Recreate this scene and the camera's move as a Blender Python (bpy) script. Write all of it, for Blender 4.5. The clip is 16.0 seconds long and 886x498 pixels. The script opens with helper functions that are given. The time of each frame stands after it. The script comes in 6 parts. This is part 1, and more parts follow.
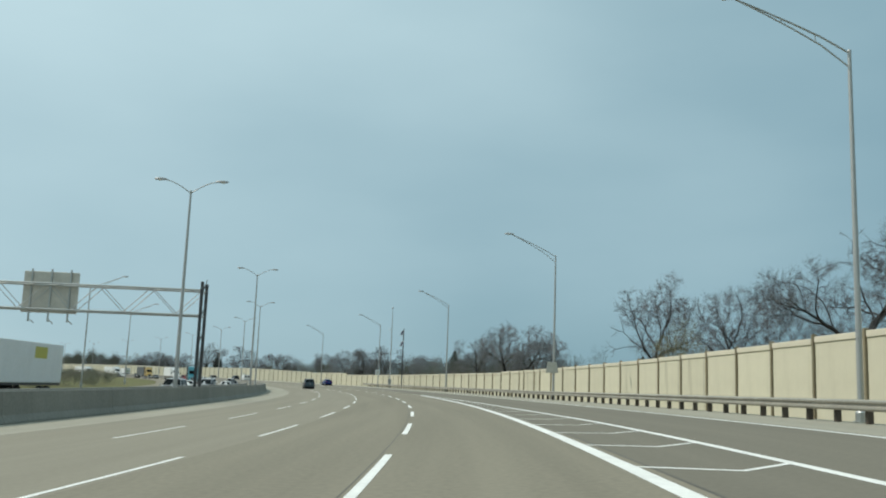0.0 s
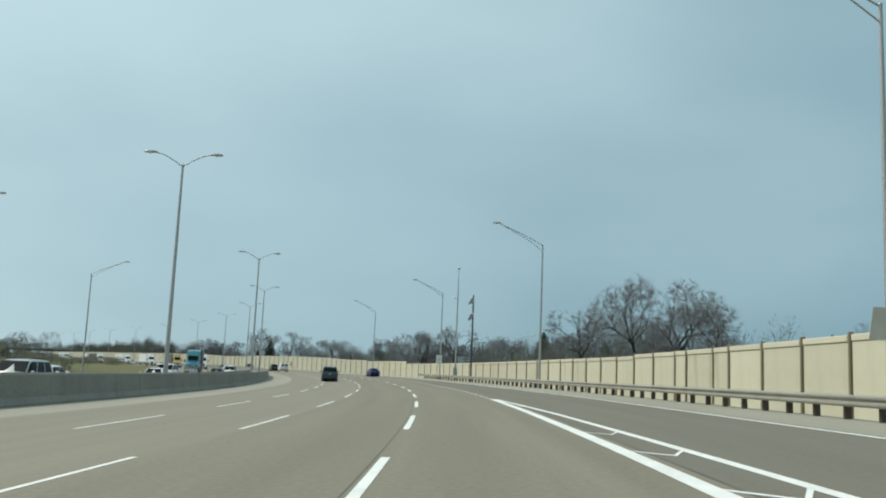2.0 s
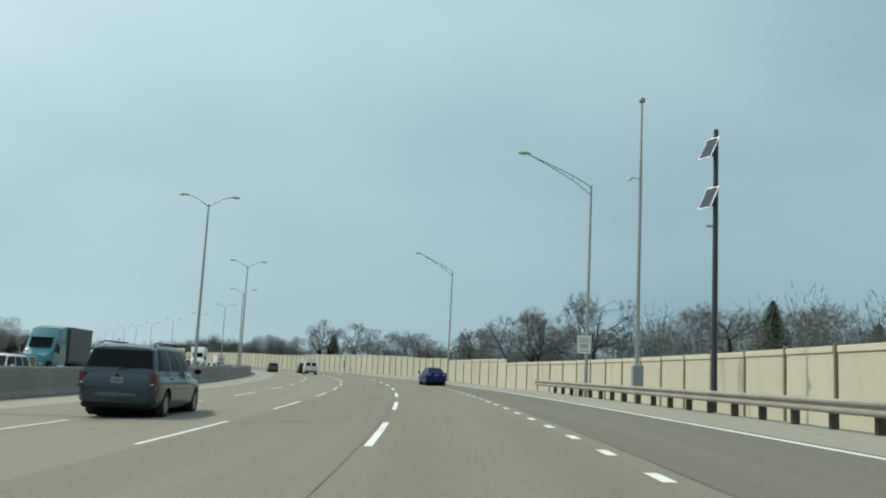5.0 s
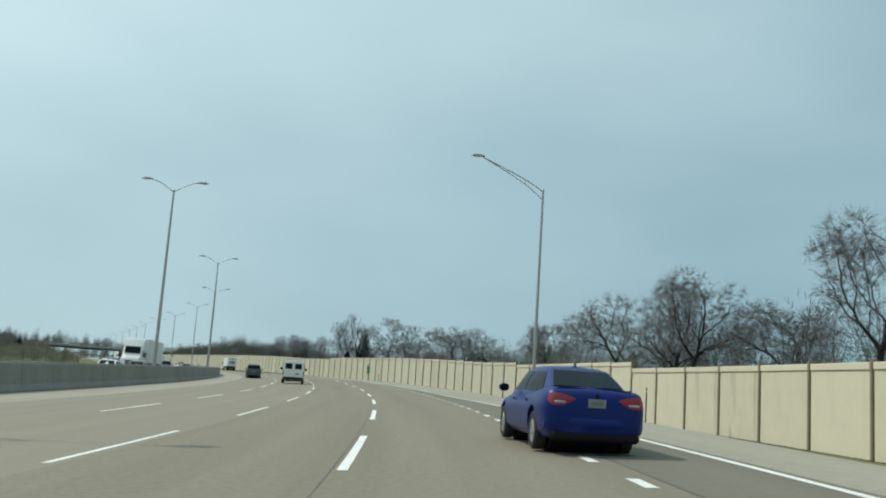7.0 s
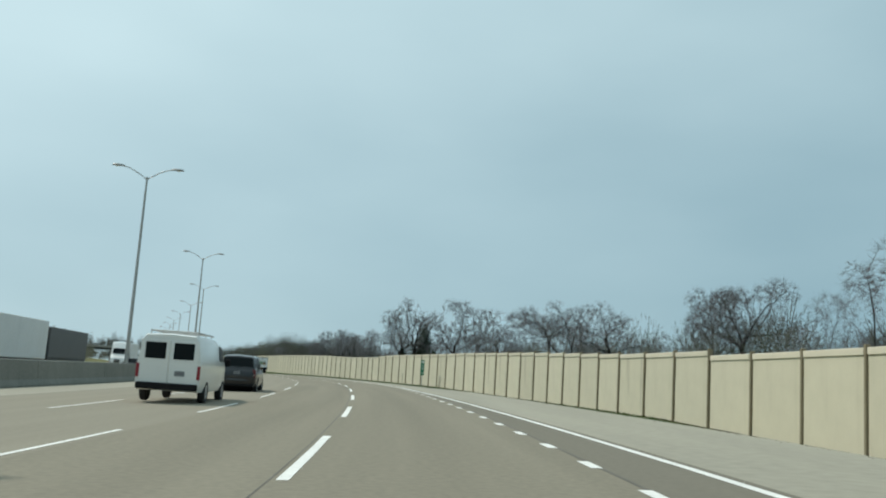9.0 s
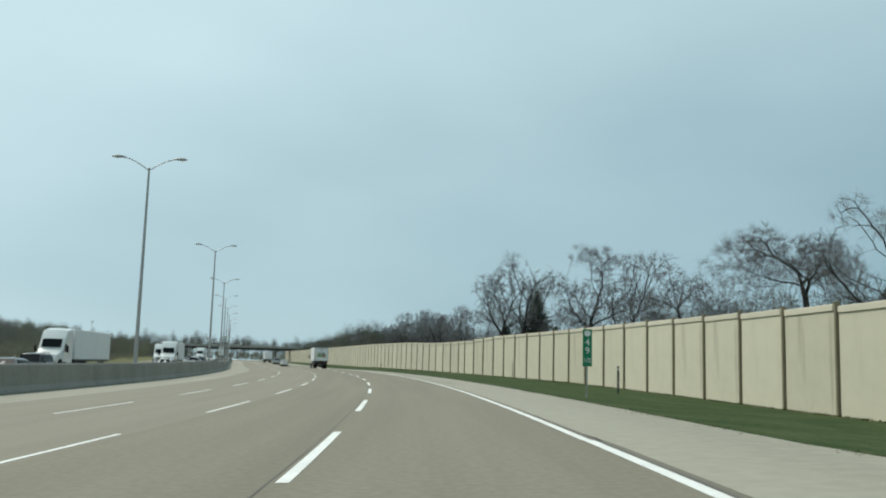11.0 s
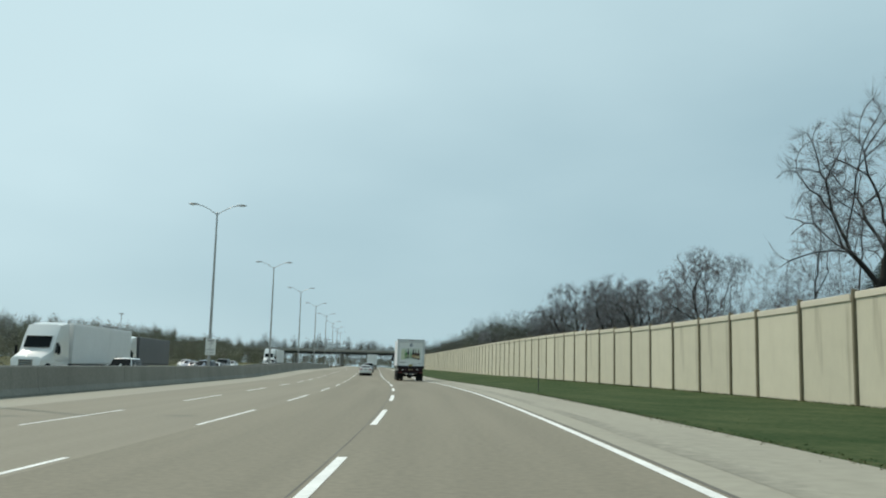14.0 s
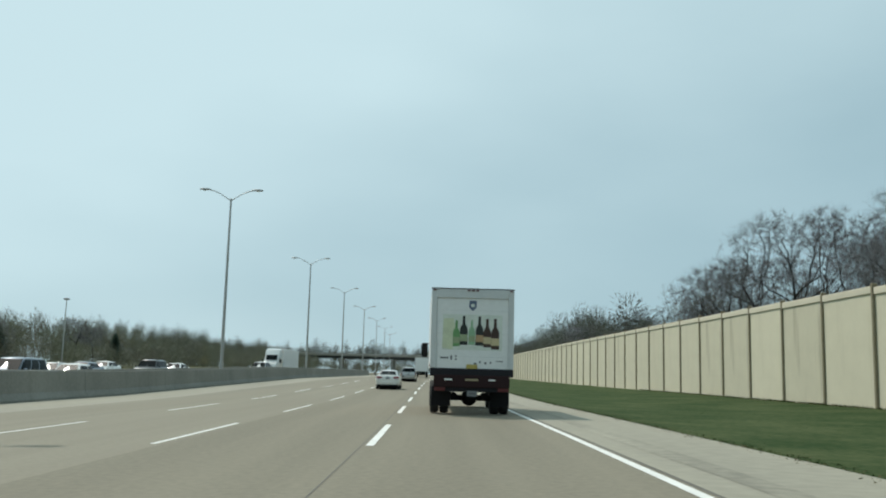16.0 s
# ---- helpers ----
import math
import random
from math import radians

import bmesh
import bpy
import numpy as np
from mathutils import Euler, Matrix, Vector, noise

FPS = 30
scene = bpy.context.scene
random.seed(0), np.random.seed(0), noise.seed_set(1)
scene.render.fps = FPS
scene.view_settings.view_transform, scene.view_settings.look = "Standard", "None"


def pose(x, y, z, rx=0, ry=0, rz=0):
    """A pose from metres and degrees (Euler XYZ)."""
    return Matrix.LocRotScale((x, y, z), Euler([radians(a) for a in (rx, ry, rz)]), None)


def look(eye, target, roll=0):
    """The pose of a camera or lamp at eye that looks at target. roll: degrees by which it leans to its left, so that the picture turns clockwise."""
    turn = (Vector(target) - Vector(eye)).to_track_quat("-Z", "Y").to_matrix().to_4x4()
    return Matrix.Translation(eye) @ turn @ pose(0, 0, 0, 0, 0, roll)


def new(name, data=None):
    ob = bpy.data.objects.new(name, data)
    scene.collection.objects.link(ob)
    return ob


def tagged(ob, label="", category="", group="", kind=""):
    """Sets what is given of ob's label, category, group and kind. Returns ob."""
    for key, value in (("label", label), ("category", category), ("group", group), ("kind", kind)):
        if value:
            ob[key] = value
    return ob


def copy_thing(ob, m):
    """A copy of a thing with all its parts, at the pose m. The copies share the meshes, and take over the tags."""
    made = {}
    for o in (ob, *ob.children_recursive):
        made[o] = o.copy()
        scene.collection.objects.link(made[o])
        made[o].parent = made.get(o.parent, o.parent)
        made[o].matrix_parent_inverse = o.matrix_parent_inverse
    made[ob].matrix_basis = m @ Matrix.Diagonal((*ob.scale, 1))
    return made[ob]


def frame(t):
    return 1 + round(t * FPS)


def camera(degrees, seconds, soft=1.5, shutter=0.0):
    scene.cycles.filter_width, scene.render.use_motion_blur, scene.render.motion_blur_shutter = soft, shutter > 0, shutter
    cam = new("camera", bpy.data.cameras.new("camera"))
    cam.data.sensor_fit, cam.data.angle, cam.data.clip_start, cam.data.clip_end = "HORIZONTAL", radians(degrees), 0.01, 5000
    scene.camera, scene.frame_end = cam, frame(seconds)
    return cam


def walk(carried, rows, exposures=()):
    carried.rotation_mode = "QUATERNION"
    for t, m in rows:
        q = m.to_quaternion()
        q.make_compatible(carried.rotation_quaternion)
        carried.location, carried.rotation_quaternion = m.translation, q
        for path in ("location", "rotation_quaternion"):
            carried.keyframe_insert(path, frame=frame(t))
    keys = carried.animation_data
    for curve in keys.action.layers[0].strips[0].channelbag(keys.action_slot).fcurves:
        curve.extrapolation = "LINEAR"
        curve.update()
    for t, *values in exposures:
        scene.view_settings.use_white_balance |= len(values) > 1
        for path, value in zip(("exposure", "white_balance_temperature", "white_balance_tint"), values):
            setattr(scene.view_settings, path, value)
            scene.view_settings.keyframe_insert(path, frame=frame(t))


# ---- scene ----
from mathutils.bvhtree import BVHTree

cam = camera(52.5, 16.0, soft=2.0)
PATH = [
    (0, 0.861, -19.748, 1.216, 98.775, -2.124, -0.165),
    (0.5, 1.092, -5.547, 1.23, 98.218, -2.361, 1.152),
    (1, 1.029, 8.773, 1.244, 98.645, -2.713, 1.974),
    (1.5, 0.613, 23.233, 1.256, 98.442, -2.348, 3.419),
    (2, -0.093, 37.484, 1.27, 98.075, -2.412, 4.884),
    (2.5, -1.075, 51.896, 1.286, 98.105, -2.185, 6.271),
    (3, -2.309, 66.408, 1.313, 98.207, -2.46, 7.449),
    (3.5, -3.985, 80.97, 1.347, 98.245, -2.887, 8.635),
    (4, -5.929, 95.404, 1.382, 98.303, -3.176, 9.055),
    (4.5, -8.149, 109.762, 1.419, 98.168, -2.738, 10.04),
    (4.7, -9.109, 115.481, 1.434, 98.056, -2.814, 10.761),
    (5, -10.699, 123.919, 1.465, 98.093, -2.887, 11.347),
    (5.5, -13.6, 137.93, 1.532, 98.155, -3.009, 12.301),
    (6, -16.805, 151.874, 1.6, 98.218, -3.131, 13.221),
    (6.5, -20.304, 165.744, 1.667, 98.28, -3.252, 14.108),
    (6.8, -22.541, 174.03, 1.708, 98.317, -3.325, 14.624),
    (7, -24.155, 179.509, 1.73, 98.5, -3.883, 14.35),
    (7.5, -28.066, 193.049, 1.78, 98.386, -3.346, 14.76),
    (8, -32.079, 206.489, 1.836, 97.732, -3.283, 16.024),
    (8.5, -36.453, 219.836, 1.888, 98.639, -3.83, 17.182),
    (9, -41.166, 232.824, 1.935, 98.396, -3.682, 18.614),
    (9.5, -46.17, 245.702, 2.022, 98.153, -3.535, 20.061),
    (10, -51.457, 258.467, 2.118, 97.91, -3.387, 21.467),
    (10.5, -57.016, 271.114, 2.215, 97.667, -3.24, 22.832),
    (10.8, -60.477, 278.646, 2.272, 97.521, -3.151, 23.631),
    (11, -62.783, 283.674, 2.313, 97.384, -1.654, 24.51),
    (11.5, -68.901, 296.195, 2.363, 97.463, -1.065, 26.49),
    (12, -75.233, 308.634, 2.36, 97.977, -0.733, 28.192),
    (12.5, -82.07, 321.042, 2.351, 97.782, -1.313, 28.872),
    (13, -89.139, 333.448, 2.346, 97.552, -1.407, 30.131),
    (13.5, -96.518, 345.703, 2.342, 97.595, -1.236, 31.783),
    (14, -104.105, 357.727, 2.341, 97.566, -1.441, 33.147),
    (14.5, -112.03, 369.644, 2.339, 97.563, -1.375, 34.445),
    (15, -120.265, 381.558, 2.339, 97.59, -1.534, 35.242),
    (15.5, -128.712, 393.367, 2.337, 97.67, -1.646, 36.134),
    (16, -137.446, 404.999, 2.298, 97.933, -1.468, 37.008),
]
walk(cam, [(t, pose(*p)) for t, *p in PATH], [(0, -0.45), (16, -0.46)])

# ---------------------------------------------------------------- light
SUN_AZ, SUN_EL = radians(78), radians(50)      # azimuth counted from +y towards -x
sun_way = Vector((-math.sin(SUN_AZ) * math.cos(SUN_EL), math.cos(SUN_AZ) * math.cos(SUN_EL), math.sin(SUN_EL)))
sun_data = bpy.data.lights.new("sun", "SUN")
sun_data.energy, sun_data.angle, sun_data.color = 3.6, radians(0.9), (1.0, 0.935, 0.83)
new("sun", sun_data).matrix_world = look(sun_way * 200, (0, 0, 0))

world = bpy.data.worlds.new("sky")
scene.world = world
world.use_nodes = True
wn, wl = world.node_tree.nodes, world.node_tree.links
wn.clear()
w_out, w_bg = wn.new("ShaderNodeOutputWorld"), wn.new("ShaderNodeBackground")
w_sky, w_co = wn.new("ShaderNodeTexSky"), wn.new("ShaderNodeTexCoord")
w_sky.sky_type, w_sky.sun_disc = "NISHITA", False
w_sky.sun_elevation, w_sky.sun_rotation = SUN_EL, -SUN_AZ
w_sky.air_density, w_sky.dust_density, w_sky.ozone_density = 1.0, 0.8, 2.0
w_map = wn.new("ShaderNodeMapping")
w_map.inputs["Scale"].default_value = (1.0, 1.0, 2.6)
w_map.inputs["Rotation"].default_value = (0.25, 0.1, 0.6)
w_n1, w_n2 = wn.new("ShaderNodeTexNoise"), wn.new("ShaderNodeTexNoise")
w_n1.inputs["Scale"].default_value, w_n1.inputs["Detail"].default_value = 1.9, 5.0
w_n2.inputs["Scale"].default_value, w_n2.inputs["Detail"].default_value = 0.9, 3.0
w_dot = wn.new("ShaderNodeVectorMath")
w_dot.operation = "DOT_PRODUCT"
w_dot.inputs[1].default_value = (-0.74, -0.09, 1.08)      # the cirrus thickens that way
w_add, w_add2 = wn.new("ShaderNodeMath"), wn.new("ShaderNodeMath")
w_add2.operation = "MULTIPLY_ADD"
w_add2.inputs[1].default_value = 1.2
w_add.operation = "MULTIPLY_ADD"
w_ramp = wn.new("ShaderNodeMapRange")
w_ramp.inputs["From Min"].default_value, w_ramp.inputs["From Max"].default_value = 0.58, 1.70
w_ramp.inputs["To Max"].default_value = 0.69
w_haze, w_veil = wn.new("ShaderNodeMix"), wn.new("ShaderNodeMix")
w_haze.data_type = w_veil.data_type = "RGBA"
w_haze.inputs["Factor"].default_value = 0.88
w_haze.inputs["B"].default_value = (3.68, 6.35, 7.55, 1)       # even high haze
w_veil.inputs["B"].default_value = (12.2, 15.5, 16.2, 1)    # thin cirrus
wl.new(w_co.outputs["Generated"], w_map.inputs["Vector"])
wl.new(w_co.outputs["Generated"], w_dot.inputs[0])
for n in (w_n1, w_n2):
    wl.new(w_map.outputs["Vector"], n.inputs["Vector"])
wl.new(w_n1.outputs["Fac"], w_add.inputs[0])
w_add.inputs[1].default_value = 0.5
wl.new(w_n2.outputs["Fac"], w_add.inputs[2])
wl.new(w_dot.outputs["Value"], w_add2.inputs[0])
wl.new(w_add.outputs[0], w_add2.inputs[2])
wl.new(w_add2.outputs[0], w_ramp.inputs["Value"])
wl.new(w_sky.outputs[0], w_haze.inputs["A"])
wl.new(w_haze.outputs["Result"], w_veil.inputs["A"])
wl.new(w_ramp.outputs[0], w_veil.inputs["Factor"])
wl.new(w_veil.outputs["Result"], w_bg.inputs["Color"])
w_bg.inputs["Strength"].default_value = 0.085
wl.new(w_bg.outputs[0], w_out.inputs["Surface"])

# ---------------------------------------------------------------- materials


def surface(name, color, rough=0.7, metal=0.0, coarse=0.5, fine=25.0, vary=0.12, bump=0.15, each=0.0,
            stretch=None, tint=None, coat=0.0, stain=0.0, gloss=0.5):
    """A material with variation at two scales, in metres of the world or, with stretch, of the road's own map."""
    m = bpy.data.materials.new(name)
    m.use_nodes = True
    nt = m.node_tree
    n, l = nt.nodes, nt.links
    b = n["Principled BSDF"]
    if stretch:
        src = n.new("ShaderNodeUVMap")
        mp = n.new("ShaderNodeMapping")
        mp.inputs["Scale"].default_value = (*stretch, 1)
        l.new(src.outputs[0], mp.inputs["Vector"])
        vec, vec2 = mp.outputs[0], src.outputs[0]
    else:
        src = n.new("ShaderNodeTexCoord")
        vec = vec2 = src.outputs["Object"]
    n1, n2 = n.new("ShaderNodeTexNoise"), n.new("ShaderNodeTexNoise")
    n1.inputs["Scale"].default_value, n1.inputs["Detail"].default_value = coarse, 4
    n2.inputs["Scale"].default_value, n2.inputs["Detail"].default_value = fine, 3
    l.new(vec, n1.inputs["Vector"])
    l.new(vec2, n2.inputs["Vector"])
    a = n.new("ShaderNodeMath")
    a.operation = "ADD"
    l.new(n1.outputs["Fac"], a.inputs[0])
    l.new(n2.outputs["Fac"], a.inputs[1])
    r = n.new("ShaderNodeMapRange")
    r.inputs["From Min"].default_value, r.inputs["From Max"].default_value = 0.7, 1.3
    l.new(a.outputs[0], r.inputs["Value"])
    mx = n.new("ShaderNodeMix")
    mx.data_type = "RGBA"
    lo = tuple(c * (1 - vary) for c in color)
    hi = tuple(min(1, c * (1 + vary)) for c in (tint or color))
    mx.inputs["A"].default_value, mx.inputs["B"].default_value = (*lo, 1), (*hi, 1)
    l.new(r.outputs[0], mx.inputs["Factor"])
    top = mx.outputs["Result"]
    if each:
        oi, rr, hs = n.new("ShaderNodeObjectInfo"), n.new("ShaderNodeMapRange"), n.new("ShaderNodeHueSaturation")
        rr.inputs["To Min"].default_value, rr.inputs["To Max"].default_value = 1 - each, 1 + each
        l.new(oi.outputs["Random"], rr.inputs["Value"])
        l.new(rr.outputs[0], hs.inputs["Value"])
        l.new(top, hs.inputs["Color"])
        top = hs.outputs[0]
    if stain:
        n3 = n.new("ShaderNodeTexNoise")
        n3.inputs["Scale"].default_value, n3.inputs["Detail"].default_value = 0.22, 5
        mp3 = n.new("ShaderNodeMapping")
        mp3.inputs["Scale"].default_value = (7, 7, 0.8)
        l.new(vec2, mp3.inputs["Vector"])
        l.new(mp3.outputs[0], n3.inputs["Vector"])
        r3, m3 = n.new("ShaderNodeMapRange"), n.new("ShaderNodeMix")
        r3.inputs["From Min"].default_value, r3.inputs["From Max"].default_value = 0.54, 0.86
        r3.inputs["To Max"].default_value = stain
        m3.data_type, m3.blend_type = "RGBA", "MULTIPLY"
        m3.inputs["B"].default_value = (0.45, 0.42, 0.38, 1)
        l.new(n3.outputs["Fac"], r3.inputs["Value"])
        l.new(r3.outputs[0], m3.inputs["Factor"])
        l.new(top, m3.inputs["A"])
        top = m3.outputs["Result"]
    l.new(top, b.inputs["Base Color"])
    b.inputs["Roughness"].default_value, b.inputs["Metallic"].default_value = rough, metal
    b.inputs["Specular IOR Level"].default_value = gloss
    b.inputs["Coat Weight"].default_value, b.inputs["Coat Roughness"].default_value = coat, 0.06
    if bump:
        bp = n.new("ShaderNodeBump")
        bp.inputs["Strength"].default_value, bp.inputs["Distance"].default_value = bump, 0.02
        l.new(n2.outputs["Fac"], bp.inputs["Height"])
        l.new(bp.outputs[0], b.inputs["Normal"])
    return m


M_ROAD = surface("worn asphalt lanes", (0.21, 0.19, 0.143), 0.9, coarse=0.8, fine=9, vary=0.14, bump=0.1, stretch=(1.1, 0.035), gloss=0.25)
M_AUX = surface("darker asphalt lane", (0.17, 0.156, 0.121), 0.9, coarse=1.0, fine=9, vary=0.10, bump=0.1, stretch=(1.1, 0.035), gloss=0.25)
M_ROAD_PALE = surface("paler worn asphalt lanes", (0.238, 0.217, 0.167), 0.9, coarse=1.0, fine=9, vary=0.10, bump=0.1, stretch=(1.1, 0.035), gloss=0.25)
M_SHOULDER = surface("pale concrete shoulder", (0.295, 0.278, 0.218), 0.9, coarse=0.8, fine=3.5, vary=0.12, bump=0.06, stretch=(0.7, 0.06))
M_RUMBLE = surface("smudged concrete rumble strip", (0.222, 0.21, 0.166), 0.9, coarse=1.2, fine=4, vary=0.16, bump=0.1, stretch=(1.2, 0.12), tint=(0.285, 0.268, 0.21))
M_SEAM = surface("tar seam", (0.11, 0.102, 0.082), 0.8, vary=0.3, bump=0)
M_PAINT = surface("white road paint", (0.74, 0.74, 0.70), 0.75, coarse=1.5, fine=14, vary=0.12, bump=0.1)
M_BARRIER = surface("grey cast concrete", (0.22, 0.217, 0.19), 0.9, coarse=0.35, fine=8, vary=0.16, bump=0.2, each=0.05, stain=0.35)
M_GRAVEL = surface("gravel fill", (0.28, 0.26, 0.22), 0.95, fine=18, vary=0.25, bump=0.5)
M_GRASS = surface("mown spring grass", (0.028, 0.066, 0.019), 0.95, coarse=0.4, fine=5, vary=0.32, bump=0.6, tint=(0.06, 0.074, 0.032), gloss=0.05)
M_DIRT = surface("dry verge grass and soil", (0.17, 0.15, 0.09), 0.95, coarse=0.06, fine=3, vary=0.3, bump=0.6, tint=(0.12, 0.13, 0.05), gloss=0.1)
M_PANEL = surface("cream precast wall panel", (0.59, 0.548, 0.415), 0.9, coarse=0.9, fine=14, vary=0.05, bump=0.25, each=0.05, stain=0.16)
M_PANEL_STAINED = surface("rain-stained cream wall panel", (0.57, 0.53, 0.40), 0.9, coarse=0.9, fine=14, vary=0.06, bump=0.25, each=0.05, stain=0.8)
M_CAP = surface("cream wall capping", (0.62, 0.565, 0.44), 0.9, vary=0.06, fine=14, bump=0.2, each=0.04)
M_POST = surface("taupe concrete wall post", (0.24, 0.20, 0.13), 0.9, vary=0.12, fine=10, bump=0.2, each=0.08)
M_GALV = surface("galvanised steel", (0.42, 0.43, 0.42), 0.45, 0.75, vary=0.12, fine=12, bump=0.05)
M_RAIL = surface("weathered guard rail steel", (0.34, 0.32, 0.27), 0.6, 0.5, vary=0.18, coarse=0.9, fine=10, bump=0.08)
M_TIMBER = surface("dark timber post", (0.075, 0.06, 0.045), 0.9, vary=0.25, fine=18, bump=0.3, each=0.15)
M_POLE = surface("brushed aluminium pole", (0.40, 0.40, 0.385), 0.5, 0.55, vary=0.08, fine=10, bump=0.03)
M_LAMPHEAD = surface("grey luminaire housing", (0.33, 0.34, 0.34), 0.5, 0.2, vary=0.08, bump=0.03)
M_LENS = surface("frosted luminaire lens", (0.72, 0.74, 0.72), 0.25, vary=0.04, bump=0)
M_DARKSTEEL = surface("dark painted steel", (0.055, 0.058, 0.06), 0.55, 0.2, vary=0.15, bump=0.05)
M_SIGNBACK = surface("dull aluminium sign back", (0.52, 0.49, 0.43), 0.6, 0.3, vary=0.14, coarse=1.5, bump=0.05)
M_SIGNWHITE = surface("white sign sheeting", (0.78, 0.78, 0.74), 0.5, vary=0.05, bump=0)
M_SIGNGREEN = surface("green sign sheeting", (0.008, 0.20, 0.095), 0.5, vary=0.08, bump=0)
M_SOLAR = surface("solar panel glass", (0.03, 0.035, 0.06), 0.15, vary=0.1, bump=0)
M_CONC = surface("bridge concrete", (0.34, 0.33, 0.30), 0.9, vary=0.12, fine=3, bump=0.2, stain=0.3)

# ---------------------------------------------------------------- mesh building


class Shape:
    """Vertices and faces of one part."""

    def __init__(self):
        self.v, self.f = [], []

    def add(self, verts, faces, m=None):
        k = len(self.v)
        self.v += [tuple(m @ Vector(p)) for p in verts] if m else [tuple(p) for p in verts]
        self.f += [tuple(i + k for i in f) for f in faces]
        return self

    def box(self, c, size, bevel=0.0, m=None):
        x, y, z = (s / 2 for s in size)
        b = min(bevel, x * 0.9, y * 0.9, z * 0.9)
        if b <= 0:
            p = [(c[0] + i * x, c[1] + j * y, c[2] + k * z) for k in (-1, 1) for i, j in ((-1, -1), (1, -1), (1, 1), (-1, 1))]
            return self.add(p, [(3, 2, 1, 0), (4, 5, 6, 7)] + [(i, (i + 1) % 4, (i + 1) % 4 + 4, i + 4) for i in range(4)], m)
        rings = []
        for zz, d in ((-z, b), (-z + b, 0), (z - b, 0), (z, b)):
            X, Y = x - d, y - d
            e = b if d == 0 else b * 0.4
            rings.append([(c[0] + px, c[1] + py, c[2] + zz) for px, py in (
                (-X + e, -Y), (X - e, -Y), (X, -Y + e), (X, Y - e), (X - e, Y), (-X + e, Y), (-X, Y - e), (-X, -Y + e))])
        return self.loft(rings, m=m)

    def loft(self, rings, caps=True, closed=True, m=None):
        n = len(rings[0])
        verts = [p for r in rings for p in r]
        faces = []
        for i in range(len(rings) - 1):
            for j in range(n if closed else n - 1):
                a, b = i * n + j, i * n + (j + 1) % n
                faces.append((a, b, b + n, a + n))
        if caps:
            faces += [tuple(range(n))[::-1], tuple(range((len(rings) - 1) * n, len(rings) * n))]
        return self.add(verts, faces, m)

    def tube(self, pts, radii, n=6, caps=True, m=None):
        pts = [Vector(p) for p in pts]
        rings, side = [], None
        for i, p in enumerate(pts):
            t = (pts[min(i + 1, len(pts) - 1)] - pts[max(i - 1, 0)]).normalized()
            if side is None:
                side = t.orthogonal().normalized()
            side = (side - t * side.dot(t)).normalized()
            up = t.cross(side)
            r = radii[i] if hasattr(radii, "__len__") else radii
            rings.append([p + (side * math.cos(a) + up * math.sin(a)) * r for a in (2 * math.pi * j / n for j in range(n))])
        return self.loft(rings, caps, m=m)

    def lathe(self, profile, n=20, m=None):
        """profile: (radius, height) pairs round the local z axis."""
        return self.loft([[(r * math.cos(2 * math.pi * j / n), r * math.sin(2 * math.pi * j / n), h) for j in range(n)] for r, h in profile], m=m)

    def plate(self, outline, depth, m=None):
        """A flat outline in x, z given thickness along y."""
        return self.loft([[(x, 0, z) for x, z in outline], [(x, depth, z) for x, z in outline]], m=m)

    def mesh(self, name, material, smooth=None):
        me = bpy.data.meshes.new(name)
        me.from_pydata(self.v, [], self.f)
        bm = bmesh.new()
        bm.from_mesh(me)
        bmesh.ops.recalc_face_normals(bm, faces=bm.faces)
        bm.to_mesh(me)
        bm.free()
        me.materials.append(material)
        if smooth:
            me.polygons.foreach_set("use_smooth", [True] * len(me.polygons))
            me.set_sharp_from_angle(angle=radians(smooth))
        return me


def part(name, shape, material, parent, label="", smooth=None, m=None):
    """One mesh object under a thing or under a part."""
    ob = new(name, shape.mesh(name, material, smooth) if isinstance(shape, Shape) else shape)
    if parent:
        ob.parent = parent
    if m:
        ob.matrix_basis = m
    if label:
        ob["label"] = label
    return ob


def thing(name, label, category, m, group="", kind=""):
    ob = new(name)
    ob.empty_display_size = 0.2
    ob.matrix_basis = m
    return tagged(ob, label, category, group, kind)


# ---------------------------------------------------------------- the road's line
KNOTS = [-60, 0, 60, 120, 180, 240, 300, 360, 420, 480, 540, 600, 660, 720, 780, 840, 900]
BEND = [1.672, 1.607, 1.447, 1.581, 1.409, 1.648, 1.425, 1.598, 1.181, -0.211, -0.064, 0.063, 0.108, 0.123, 0.127, 0.127, 0.126]
BANK = [2.46, 4.99, 3.96, 4.07, 4.2, 2.73, 3.7, 3.0, 2.14, 1.07, -1.33, -0.89, -0.77, -0.67, -0.61, -0.56, -0.54]
RISE = [-0.035, 0.005, 0.079, 0.223, 0.515, 0.735, 1.141, 1.129, 1.138, 0.996, 1.232, 1.398, 1.547, 1.681, 1.806, 1.924, 2.039]

